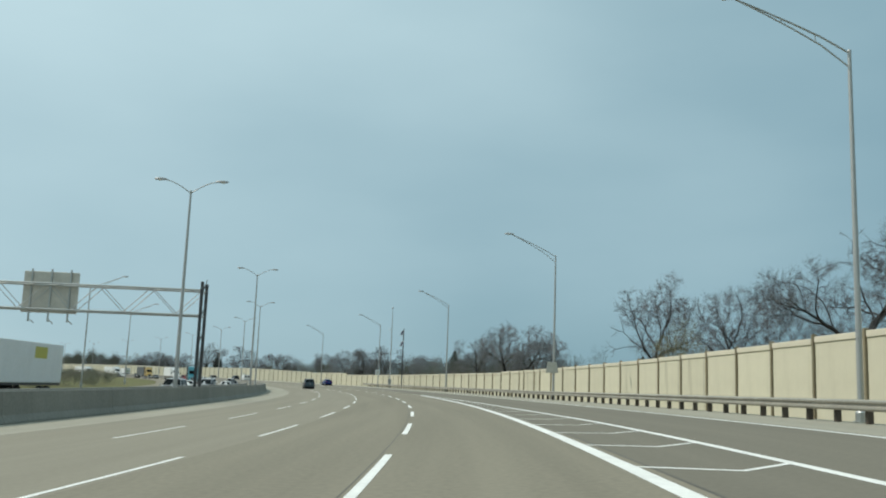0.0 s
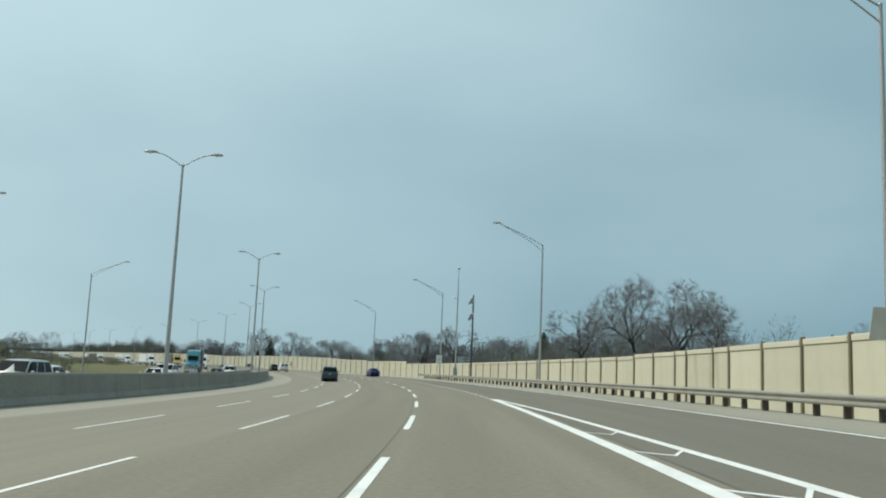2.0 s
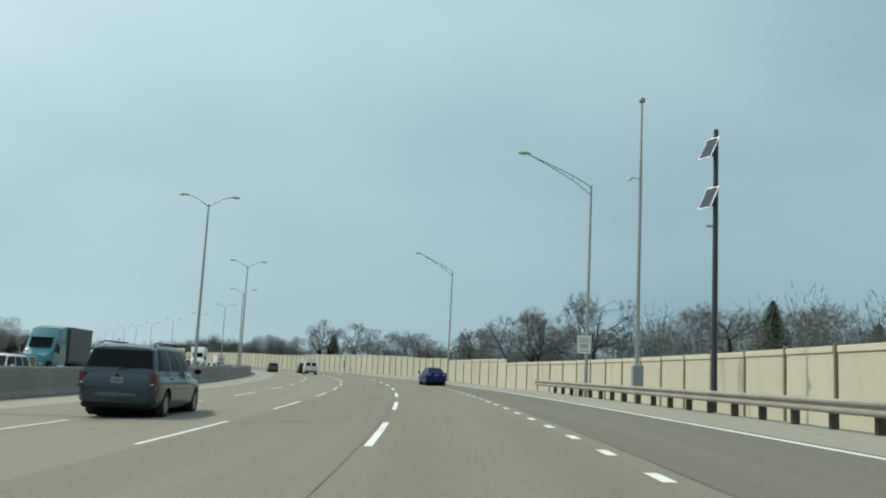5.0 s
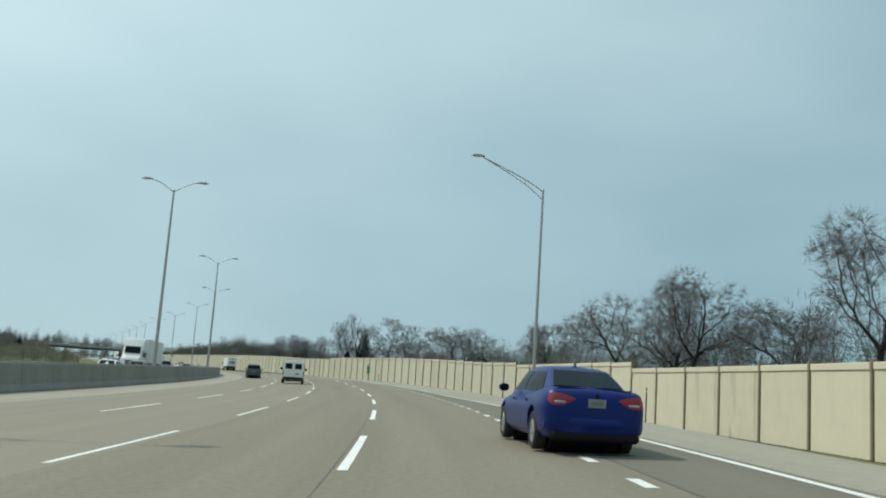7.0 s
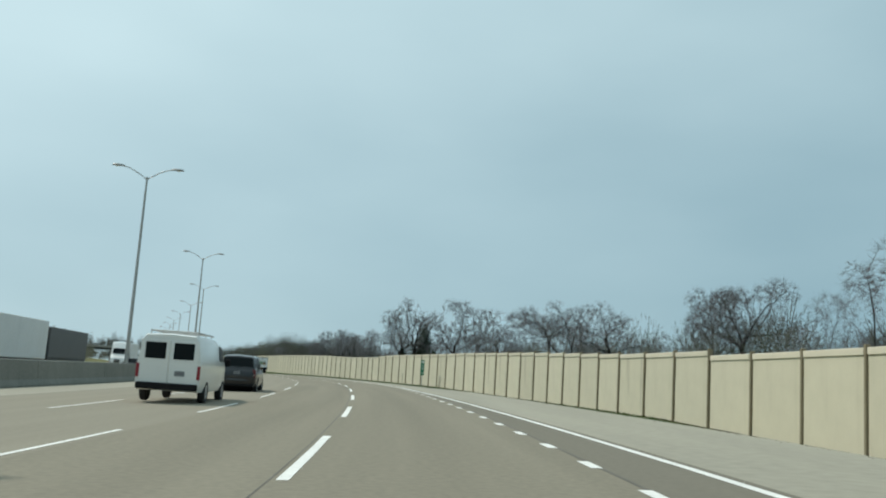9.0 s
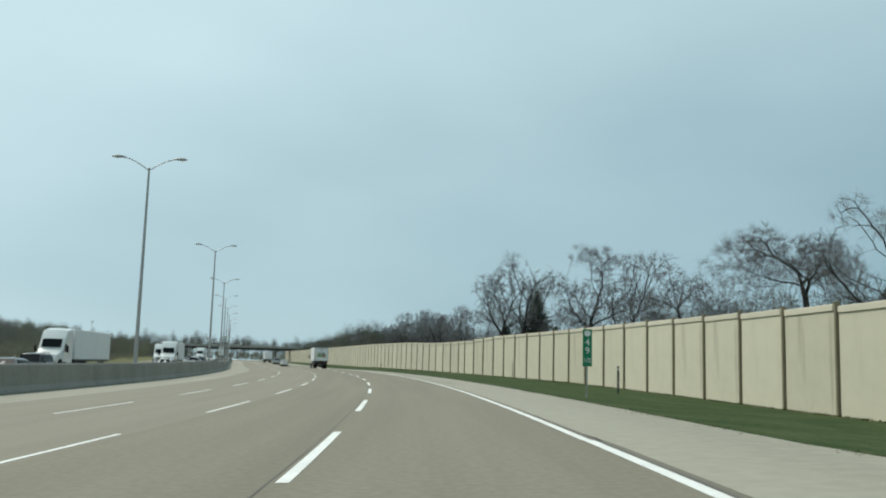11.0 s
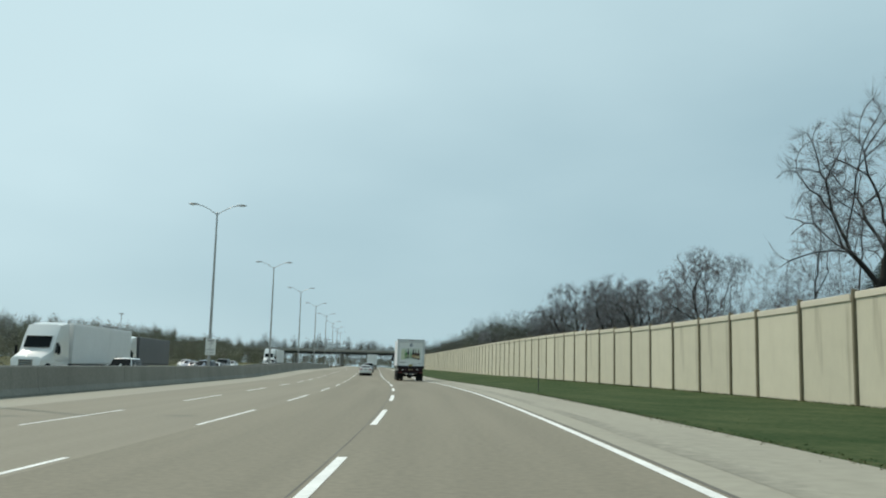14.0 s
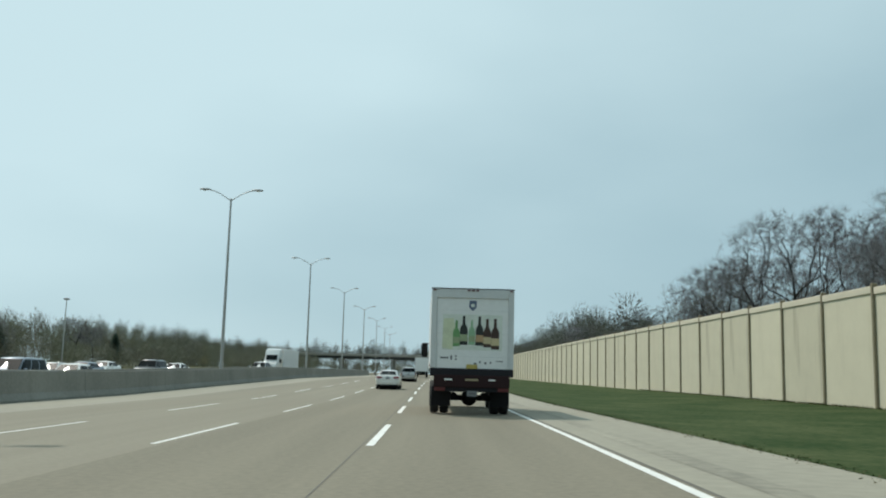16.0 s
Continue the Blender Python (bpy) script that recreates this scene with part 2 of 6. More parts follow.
GRID = np.arange(-160.0, 1402.0, 2.0)
_turn = np.interp(GRID, KNOTS, BEND) * 1e-3
_turn[GRID > 900] = 0
HEAD = np.concatenate([[0], np.cumsum((_turn[1:] + _turn[:-1]) / 2 * 2.0)])
HEAD -= np.interp(0, GRID, HEAD)
_dx, _dy = -np.sin(HEAD), np.cos(HEAD)
LINE_X = np.concatenate([[0], np.cumsum((_dx[1:] + _dx[:-1]))])
LINE_Y = np.concatenate([[0], np.cumsum((_dy[1:] + _dy[:-1]))])
LINE_X -= np.interp(0, GRID, LINE_X)
LINE_Y -= np.interp(0, GRID, LINE_Y)


def level(s, u):
    """Height of the banked carriageway plane; flat beyond the median and far to the right."""
    return float(np.interp(s, KNOTS, RISE) + np.interp(s, KNOTS, BANK) * 0.01 * min(max(u, -16.5), 14.0))


def heading(s):
    return float(np.interp(s, GRID, HEAD))


def spot(s, u, z):
    h = heading(s)
    return Vector((float(np.interp(s, GRID, LINE_X)) + u * math.cos(h), float(np.interp(s, GRID, LINE_Y)) + u * math.sin(h), z))


def lay(s, u, dz=0.0, turn=0.0, z=None):
    """A pose on the road: y along it, x to its right; turn in degrees to the left."""
    p = spot(s, u, level(s, u) + dz if z is None else z)
    return Matrix.Translation(p) @ Matrix.Rotation(heading(s) + radians(turn), 4, "Z")


def knots(*pairs):
    a, b = zip(*pairs)
    return lambda s: float(np.interp(s, a, b))


EDGE_LINE = knots((-160, 11.6), (0, 10.3), (60, 9.2), (100, 8.4), (130, 7.7), (190, 6.0), (225, 5.85), (250, 5.3), (300, 3.86), (320, 3.82))
PAVED = knots((-160, 14.5), (0, 13.4), (60, 12.5), (105, 11.5), (130, 10.8), (195, 8.4), (225, 9.1), (255, 9.7), (290, 8.0), (306, 6.6), (330, 6.5))
WALL_U = knots((-160, 22.2), (66, 21.8), (171, 21.2), (285, 22.4), (381, 21.7), (475, 20.8), (600, 20.6))
WALL_FOOT = knots((-160, -0.7), (60, -0.6), (171, -0.4), (270, -0.3), (300, 0.3), (340, 0.5), (381, 0.95), (465, 1.25), (560, 1.35), (900, 2.0))
WALL_TOP = knots((-160, 5.2), (28, 4.75), (33.5, 4.62), (66, 4.36), (108, 4.10), (118.6, 4.07), (119.0, 3.93), (150, 4.0), (185, 3.96), (253.0, 4.02), (253.4, 4.53), (265, 4.66), (291.8, 4.68),
                 (292.2, 4.98), (308, 5.12), (334, 5.78), (349, 6.06), (365, 6.27), (391, 6.4), (412, 6.5), (418, 6.36), (423.3, 6.33), (423.7, 6.15), (449, 6.24), (475, 6.76), (490, 6.9), (517, 7.12), (560, 7.35), (900, 8.5))
# the wall's posts, bay by bay: number and place along the road; some bays are short
POST_AT = knots((-30, -132.3), (0, 28.5), (7, 66.0), (13, 97.8), (14, 100.6), (15, 106.0), (16, 108.5), (23, 145.3), (30, 183.6), (37, 219.7), (43, 253.2), (45, 263.9), (50, 292.0), (53, 308.6), (58, 333.8),
                (61, 349.7), (73, 412.7), (74, 418.1), (76, 428.9), (77, 432.8), (80, 448.9), (85, 475.0), (91, 506.6), (160, 870.0))


def ribbon(name, material, u0, u1, s0, s1, lift=0.0, step=4.0, cols=1, parent=None):
    """A strip of the carriageway surface between two offsets, mapped in metres."""
    n = max(1, math.ceil((s1 - s0) / step))
    v, f, uv = [], [], []
    for i in range(n + 1):
        s = s0 + (s1 - s0) * i / n
        a, b = (q(s) if callable(q) else q for q in (u0, u1))
        for j in range(cols + 1):
            u = a + (b - a) * j / cols
            v.append(spot(s, u, level(s, u) + lift))
            uv.append((u, s))
    for i in range(n):
        for j in range(cols):
            k = i * (cols + 1) + j
            f.append((k, k + 1, k + cols + 2, k + cols + 1))
    me = bpy.data.meshes.new(name)
    me.from_pydata(v, [], f)
    lay_uv = me.uv_layers.new(name="UVMap")
    lay_uv.data.foreach_set("uv", [c for p in me.polygons for i in p.vertices for c in uv[i]])
    me.materials.append(material)
    ob = new(name, me)
    if parent:
        ob.parent = parent
    return ob

# ---------------------------------------------------------------- ground and pavements
S0, S1 = -150.0, 1100.0


def ground_profile(s):
    p, w, foot = PAVED(s), WALL_U(s), WALL_FOOT(s)
    zl = level(s, -17)
    edge = level(s, p) - 0.07
    drop = min(edge - 0.02, foot - 0.15 if s < 300 else edge * 0.35 + foot * 0.65)
    hill = knots((-160, 0.2), (200, 0.3), (320, 0.5), (520, 0.7), (900, 0.9))(s)
    return [(-260, -2.4), (-200, zl + hill), (-120, zl + hill * 1.4), (-75, zl + hill), (-52, zl + 0.3 * hill), (-40, zl - 0.25),
            (-36, zl - 0.1), (-17.6, zl - 0.08), (-14.2, level(s, -14.2) - 0.08), (0, level(s, 0) - 0.08), (p - 0.3, edge),
            (p + 0.02, edge + 0.045), (p + 2.5, edge * 0.75 + drop * 0.25 if s > 300 else drop), (p + 5.5, edge * 0.4 + drop * 0.6 if s > 300 else drop - 0.05), (w - 0.4, foot), (w + 3, foot), (w + 30, foot + 0.3), (120, 0.4), (260, -2.4)]


rows = np.arange(S0, S1 + 1, 5.0)
gv, gf = [], []
for s in rows:
    for u, z in ground_profile(s):
        gv.append(spot(s, u, z + 0.05 * noise.noise((s * 0.13, u * 0.3, 0)) if abs(u - 4) > 14 else z))
NC = len(ground_profile(0))
for i in range(len(rows) - 1):
    for j in range(NC - 1):
        k = i * NC + j
        gf.append((k, k + 1, k + NC + 1, k + NC))
k = len(gv)
gv += [(-4500, -4500, -2.6), (4500, -4500, -2.6), (4500, 4500, -2.6), (-4500, 4500, -2.6)]
gf.append((k, k + 1, k + 2, k + 3))
gme = bpy.data.meshes.new("ground")
gme.from_pydata(gv, [], gf)
gme.materials.append(M_DIRT)
gme.materials.append(M_GRASS)
for i, p in enumerate(gme.polygons):
    row, col = divmod(i, NC - 1)
    if i < len(gf) - 1 and col in (11, 12, 13) and rows[row] > 285:
        p.material_index = 1
tagged(new("ground", gme), "verges of green and dry grass beside the highway", "ground", kind="structure")

road = tagged(ribbon("road", M_ROAD, -3.5, 3.95, S0, S1, 0.0, cols=2), "worn grey-brown asphalt lanes of a banked highway", "road", kind="structure")
tagged(ribbon("road_inner_lanes", M_ROAD_PALE, -11.2, -3.5, S0, S1, 0.0, cols=2), "paler worn asphalt of the two inner lanes", "road", kind="structure")
aux = tagged(ribbon("road_merge_lane", M_AUX, 3.95, lambda s: max(EDGE_LINE(s) + 0.25, 3.96), S0, 306, 0.0, cols=2), "darker asphalt merging lane ending in a taper", "road", kind="structure")
tagged(ribbon("pavement_inner_shoulder", M_SHOULDER, -14.45, -11.2, S0, S1, 0.0, cols=1), "pale concrete inner shoulder beside the barrier", "shoulder", kind="structure")
sh_r = tagged(ribbon("pavement_outer_shoulder", M_SHOULDER, lambda s: max(EDGE_LINE(s) + 0.25, 3.96) if s < 306 else 3.95, PAVED, S0, S1, 0.0, cols=2), "pale concrete outer shoulder with dusty edge", "shoulder", kind="structure")
far_road = tagged(ribbon("road_opposite", M_ROAD, -35.0, -17.9, S0, S1, 0.0, cols=4), "asphalt lanes of the opposite carriageway", "road", kind="structure")
tagged(ribbon("trim_median_fill", M_GRAVEL, -17.6, -14.9, S0, S1, 0.35, cols=1), "gravel filling between the two median barriers", "median", kind="structure")

# smudged band of the milled rumble strip
ribbon("rumble_strip", M_RUMBLE, lambda s: 4.55 + 0.07 * noise.noise((s * 0.35, 0, 0)), lambda s: 4.98 + 0.12 * noise.noise((s * 0.3, 7, 0)), 345, S1, 0.003, parent=sh_r)

# long tar seams
for u in (-0.14, -11.2, 3.98):
    w = 0.03 if u > 3 else 0.012 if u > -1 else 0.007
    ribbon("seam", M_SEAM, u - w, u + w, -40, 620, 0.003, parent=road)

# ---------------------------------------------------------------- road paint
PERIOD, DASH = 13.55, 6.7
for u in (0.0, -3.66, -7.32):
    for n in range(-3, 60):
        s = -3.4 - DASH + n * PERIOD
        w = 0.07 if u == 0 else 0.052
        ribbon("lane_dash", M_PAINT, u - w, u + w, s, s + DASH, 0.005, step=2.3, parent=road)
for s in np.arange(83.3, 300, 3.2):
    u = knots((80, 3.62), (200, 3.64), (222, 3.86), (240, 3.98), (300, 3.6))(s)
    ribbon("lane_dash", M_PAINT, u - 0.085, u + 0.085, s, s + 0.95, 0.005, parent=aux)
GORE = knots((-160, 7.6), (-40, 6.6), (-9, 6.22), (9, 6.0), (27, 5.3), (53, 4.68), (65, 4.4), (80, 3.85))
ribbon("gore_line", M_PAINT, 3.53, 3.80, S0, 81, 0.005, parent=aux)
ribbon("gore_line", M_PAINT, lambda s: GORE(s) - 0.1, lambda s: GORE(s) + 0.1, S0, 81, 0.0055, parent=aux)
for n in range(-8, 14):
    s = -6.3 + 4.85 * n
    g = GORE(s)
    k = 3.8 + 0.55 * (g - 3.8)
    sh, v = Shape(), []
    for u, d in ((3.8, 0.0), (k, -0.75), (g, 0.35)):
        for e in (-0.09, 0.09):
            v.append(spot(s + d + e, u, level(s + d + e, u) + 0.0047))
    sh.add(v, [(0, 2, 3, 1), (2, 4, 5, 3)])
    part("gore_chevron", sh, M_PAINT, aux)
ribbon("edge_line", M_PAINT, lambda s: EDGE_LINE(s) - 0.08, lambda s: EDGE_LINE(s) + 0.08, S0, 306, 0.005, parent=aux)
ribbon("edge_line", M_PAINT, 3.75, 3.89, 306, S1, 0.005, parent=road)
for u in (-21.6, -25.3, -29.0):
    for n in range(0, 50):
        s = -40 + n * PERIOD
        ribbon("lane_dash", M_PAINT, u - 0.06, u + 0.06, s, s + DASH, 0.005, step=3.4, parent=far_road)

# ---------------------------------------------------------------- median barriers


def barrier(name, u, face, label):
    ob = thing(name, label, "barrier", Matrix.Identity(4), kind="structure")
    prof = [(0.30, 0.0), (0.30, 0.08), (0.17, 0.33), (0.09, 1.16), (0.07, 1.19), (-0.09, 1.19), (-0.11, 1.16), (-0.14, 0.0)]
    s = -60.0
    while s < 640:
        rings = []
        for i in range(4):
            q = s + 0.012 + (12.16) * i / 3
            z = level(q, u)
            rings.append([spot(q, u + face * a, z + b) for a, b in prof])
        part("barrier_segment", Shape().loft(rings), M_BARRIER, ob)
        s += 12.19
    return ob


barrier("barrier_inner", -14.75, 1, "grey concrete median barrier with sloped foot")
barrier("barrier_opposite", -17.75, -1, "grey concrete barrier of the opposite carriageway")

# ---------------------------------------------------------------- noise wall
wall = thing("wall_noise", "tall cream precast noise wall with taupe posts", "wall", Matrix.Identity(4), kind="structure")
panel_mesh, post_mesh, cap_mesh = {}, {}, {}
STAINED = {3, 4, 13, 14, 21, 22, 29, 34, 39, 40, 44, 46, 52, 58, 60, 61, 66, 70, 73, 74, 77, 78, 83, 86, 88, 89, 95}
for n in range(-30, 160):
    s0, s1 = POST_AT(n), POST_AT(n + 1)
    s, bay = (s0 + s1) / 2, round(s1 - s0, 2)
    top, foot = round(WALL_TOP(s), 2), WALL_FOOT(s)
    h = round((top - foot + 0.05) / 0.1) * 0.1
    key = (h, bay)
    if key not in panel_mesh:
        panel_mesh[key] = Shape().box((0, 0, h / 2 - 0.4), (0.14, bay - 0.17, h), 0.02).mesh("wall_panel", M_PANEL)
    if h not in post_mesh:
        post_mesh[h] = Shape().box((-0.03, 0, h / 2 - 0.1), (0.27, 0.19, h + 0.35), 0.03).mesh("wall_post", M_POST)
    if bay not in cap_mesh:
        cap_mesh[bay] = Shape().box((-0.02, 0, 0.15), (0.24, bay - 0.2, 0.34), 0.03).mesh("wall_cap", M_CAP)
    m = lay(s, WALL_U(s), z=top - h)
    ob = part("wall_panel", panel_mesh[key], None, wall, m=m)
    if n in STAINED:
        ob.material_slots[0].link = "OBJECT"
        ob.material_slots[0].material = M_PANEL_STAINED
    part("wall_cap", cap_mesh[bay], None, wall, m=m @ Matrix.Translation((0, 0, h - 0.38)))
    part("wall_post", post_mesh[h], None, wall, m=lay(s1, WALL_U(s1), z=max(top, WALL_TOP(s1 + 1)) - h))

# ---------------------------------------------------------------- guard rail
rail = thing("guard_rail", "weathered steel guard rail on dark timber posts", "guard rail", Matrix.Identity(4))
RAIL_U = knots((-160, 13.9), (0, 12.75), (60, 11.9), (105, 10.8), (130, 10.1), (195, 8.0))
post_shared = Shape().box((0, 0, 0.26), (0.18, 0.16, 0.72), 0.015).mesh("rail_post", M_TIMBER)
block_shared = Shape().box((0, 0, 0.52), (0.16, 0.15, 0.3), 0.01).mesh("rail_block", M_TIMBER)
s = -38.0
while s < 175:
    part("rail_post", post_shared, None, rail, m=lay(s, RAIL_U(s) + 0.27))
    part("rail_block", block_shared, None, rail, m=lay(s, RAIL_U(s) + 0.1))
    s += 1.9
W_BEAM = [(0.0, 0.69), (-0.01, 0.675), (-0.085, 0.645), (-0.085, 0.60), (-0.01, 0.55), (-0.01, 0.52), (-0.085, 0.465), (-0.085, 0.42), (-0.01, 0.38), (0.0, 0.37)]
s = -38.0
while s < 175:
    rings = []
    for i in range(3):
        q = s + 3.83 * i / 2
        z = level(q, RAIL_U(q))
        rings.append([spot(q, RAIL_U(q) + a + 0.012, z + b) for a, b in W_BEAM] + [spot(q, RAIL_U(q) + a + 0.02, z + b) for a, b in W_BEAM[::-1]])
    part("rail_beam", Shape().loft(rings), M_RAIL, rail, smooth=40)
    s += 3.8
end = Shape().lathe([(0.16, 0.38), (0.17, 0.40), (0.17, 0.69), (0.16, 0.71)], 14)
part("rail_end", end, M_RAIL, rail, "rounded steel end piece", 40, lay(178.75, RAIL_U(178.75) + 0.1))

# ---------------------------------------------------------------- street lamps


def head(parent, m):
    h = part("lamp_head", Shape().loft([[(x * w, y, z * t) for x, z in ((-1, 0), (-0.8, 0.7), (-0.3, 1), (0.3, 1), (0.8, 0.7), (1, 0), (0.6, -0.35), (-0.6, -0.35))]
                                        for y, w, t in ((-0.05, 0.05, 0.05), (0.05, 0.09, 0.09), (0.25, 0.15, 0.12), (0.55, 0.18, 0.13), (0.8, 0.13, 0.09), (0.88, 0.05, 0.04))]), M_LAMPHEAD, parent, smooth=50, m=m)
    part("lens", Shape().lathe([(0.02, -0.10), (0.10, -0.09), (0.135, -0.04), (0.135, -0.03)], 12), M_LENS, h, smooth=60, m=Matrix.Translation((0, 0.5, 0)))


def lamp_single():
    ob = thing("street_lamp", "tall aluminium street lamp with one truss arm over the road", "street lamp", Matrix.Identity(4), "lamps beside the outer shoulder")
    H, A, R = 13.9, 5.1, 1.95
    part("base", Shape().box((0, 0, 0.02), (0.42, 0.42, 0.06), 0.01).lathe([(0.2, 0.05), (0.2, 0.34), (0.15, 0.42)], 12), M_GALV, ob)
    part("pole", Shape().tube([(0, 0, -0.6), (0, 0, 4), (0, 0, 9), (0, 0, H)], [0.125, 0.11, 0.09, 0.07], 12), M_POLE, ob, smooth=50)
    part("pole_cap", Shape().lathe([(0.08, H), (0.08, H + 0.05), (0.03, H + 0.1)], 10), M_POLE, ob, smooth=50)
    tip = (-A + 0.75, 0, H + R)
    up = [(-A * f * 0.85, 0, H - 0.05 + R * (f ** 0.85)) for f in (0, 0.25, 0.5, 0.75, 1.0)] + [tip]
    lo = [(-A * f * 0.85, 0, H - 0.62 + (R + 0.57) * (f ** 0.8)) for f in (0, 0.25, 0.5, 0.75, 1.0)]
    part("arm", Shape().tube(up, 0.038, 8), M_POLE, ob, smooth=50)
    part("arm_brace", Shape().tube(lo, 0.032, 8), M_POLE, ob, smooth=50)
    for f in (0.3, 0.6):
        x = -A * f * 0.85
        part("arm_strut", Shape().tube([(x, 0, H - 0.05 + R * f ** 0.85), (x, 0, H - 0.62 + (R + 0.57) * f ** 0.8)], 0.02, 6), M_POLE, ob)
    head(ob, Matrix.Translation((tip[0] + 0.08, 0, tip[2] + 0.02)) @ Matrix.Rotation(radians(90), 4, "Z"))
    return ob


def lamp_double():
    ob = thing("street_lamp", "tall aluminium street lamp with two curved arms in the median", "street lamp", Matrix.Identity(4), "lamps along the median")
    H = 15.1
    part("base", Shape().box((0, 0, 0.3), (0.6, 0.9, 0.9), 0.05), M_BARRIER, ob, "concrete plinth")
    part("pole", Shape().tube([(0, 0, 0.6), (0, 0, 4), (0, 0, 10), (0, 0, H)], [0.15, 0.13, 0.10, 0.07], 12), M_POLE, ob, smooth=50)
    part("pole_cap", Shape().lathe([(0.085, H - 0.08), (0.085, H + 0.04), (0.03, H + 0.09)], 10), M_POLE, ob, smooth=50)
    for d in (-1, 1):
        pts = [(d * x, 0, H - 0.15 + z) for x, z in ((0, 0), (0.45, 0.32), (0.95, 0.62), (1.4, 0.82), (1.8, 0.90))]
        part("arm", Shape().tube(pts, 0.036, 8), M_POLE, ob, smooth=50)
        head(ob, Matrix.Translation((d * 1.75, 0, H + 0.77)) @ Matrix.Rotation(radians(-90 * d), 4, "Z"))
    return ob


first = lamp_single()
RIGHT_LAMPS = [(12.6, 16.1), (66.3, 15.2), (124.3, 13.7), (183.5, 12.7), (241.45, 11.03)]
for n, (s, u) in enumerate(RIGHT_LAMPS):
    m = lay(s, u, -0.15)
    if n == 0:
        first.matrix_basis = m
    else:
        ob = copy_thing(first, m)
        ob.scale = (1, 1, 1.04 if s > 240 else 1)
for s in (118.0, 173.6):
    copy_thing(first, lay(s, -40.5, 0.1, 180))
twin = lamp_double()
twin.matrix_basis = lay(44.6, -16.05)
for s in (-8.0, 97.5, 151.1, 202.6, 254.2, 306.2, 358.1, 409.7, 460.0, 508.5, 555.6, 599.2, 645.0, 692.0, 740.0, 790.0):
    copy_thing(twin, lay(s, -16.05))

# ---------------------------------------------------------------- camera mast and solar mast
mast = thing("camera_mast", "tall grey steel mast with traffic cameras", "mast", lay(174.0, 13.3, -0.1))
part("lower_pole", Shape().tube([(0, 0, -0.5), (0, 0, 13.4)], [0.125, 0.09], 12), M_POLE, mast, smooth=50)
part("upper_pole", Shape().tube([(0, 0, 13.3), (0, 0, 16.9)], [0.07, 0.055], 10), M_POLE, mast, smooth=50)
part("dome_camera", Shape().lathe([(0.02, 16.75), (0.17, 16.85), (0.19, 17.0), (0.12, 17.12), (0.02, 17.16)], 14), M_LAMPHEAD, mast, "grey camera dome", 60)
arm = part("camera_arm", Shape().tube([(0, 0, 12.3), (-0.55, 0, 12.35)], 0.03, 8), M_POLE, mast)
part("camera", Shape().box((-0.6, 0.05, 12.28), (0.18, 0.42, 0.18), 0.04), M_SIGNWHITE, arm, "white box camera")
part("control_box", Shape().box((-0.05, -0.3, 1.1), (0.6, 0.45, 1.2), 0.04), M_LAMPHEAD, mast, "grey control cabinet")
solar = thing("solar_mast", "dark steel mast with two tilted solar panels", "mast", lay(162.1, 13.3, -0.1))
part("pole", Shape().tube([(0, 0, -0.5), (0, 0, 11.9)], [0.13, 0.10], 12), M_DARKSTEEL, solar, smooth=50)
for z in (11.0, 8.8):
    part("bracket", Shape().tube([(0, 0, z - 0.55), (-0.28, -0.1, z)], 0.035, 8), M_DARKSTEEL, solar)
    pm = Matrix.Translation((-0.35, -0.15, z)) @ Matrix.Rotation(radians(25), 4, "Z") @ Matrix.Rotation(radians(-62), 4, "Y")
    pn = part("solar_panel", Shape().box((0, 0, 0), (1.15, 0.75, 0.04), 0.01), M_GALV, solar, "tilted solar panel in metal frame", m=pm)
    part("cell_sheet", Shape().box((0, 0, 0.024), (1.05, 0.66, 0.006)), M_SOLAR, pn)
part("sensor", Shape().box((-0.25, 0, 7.6), (0.3, 0.12, 0.1), 0.03), M_LAMPHEAD, solar)

# ---------------------------------------------------------------- signs


def bars(parent, material, rows, y):
    for x, z, w, h in rows:
        part("bar", Shape().box((x, y, z), (w, 0.004, h)), material, parent)


M_SIGNTEXT = surface("weathered dark sign print", (0.16, 0.16, 0.16), 0.6, vary=0.15, bump=0)


def lettering(parent, text, z, size, material):
    fc = bpy.data.curves.new("lettering", "FONT")
    fc.body, fc.size, fc.align_x, fc.align_y, fc.extrude = text, size, "CENTER", "CENTER", 0.002
    fc.materials.append(material)
    fo = new("lettering", fc)
    fo.parent = parent
    fo.matrix_basis = pose(0, -0.0125, z, 90, 0, 0)


sign = thing("warning_sign", "dull aluminium back of a warning sign on the lamp", "sign", lay(65.9, 14.95, 2.9))
part("panel", Shape().plate([(-0.62, -0.55), (0.62, -0.55), (0.45, 0.5), (-0.45, 0.5)], 0.02), M_SIGNBACK, sign)
part("bracket", Shape().box((0.1, 0.06, 0.0), (0.7, 0.08, 0.06)), M_GALV, sign)
sign = thing("speed_sign", "small white rectangular sign with grey lines on the lamp", "sign", lay(183.2, 12.45, 3.0))
part("panel", Shape().box((0, 0, 0), (0.95, 0.02, 1.2), 0.008), M_SIGNWHITE, sign)
bars(sign, M_SIGNBACK, [(0, 0.38, 0.6, 0.08), (0, 0.2, 0.7, 0.08), (0, -0.1, 0.5, 0.3), (0, -0.42, 0.6, 0.08)], -0.014)
sign = thing("lane_sign", "white lane rule sign with dark lines on the lamp", "sign", lay(459.7, -15.9, 2.9))
part("panel", Shape().box((0, 0, 0), (0.9, 0.02, 1.45), 0.008), M_SIGNWHITE, sign)
bars(sign, M_SIGNTEXT, [(0, 0.55, 0.6, 0.11)], -0.014)
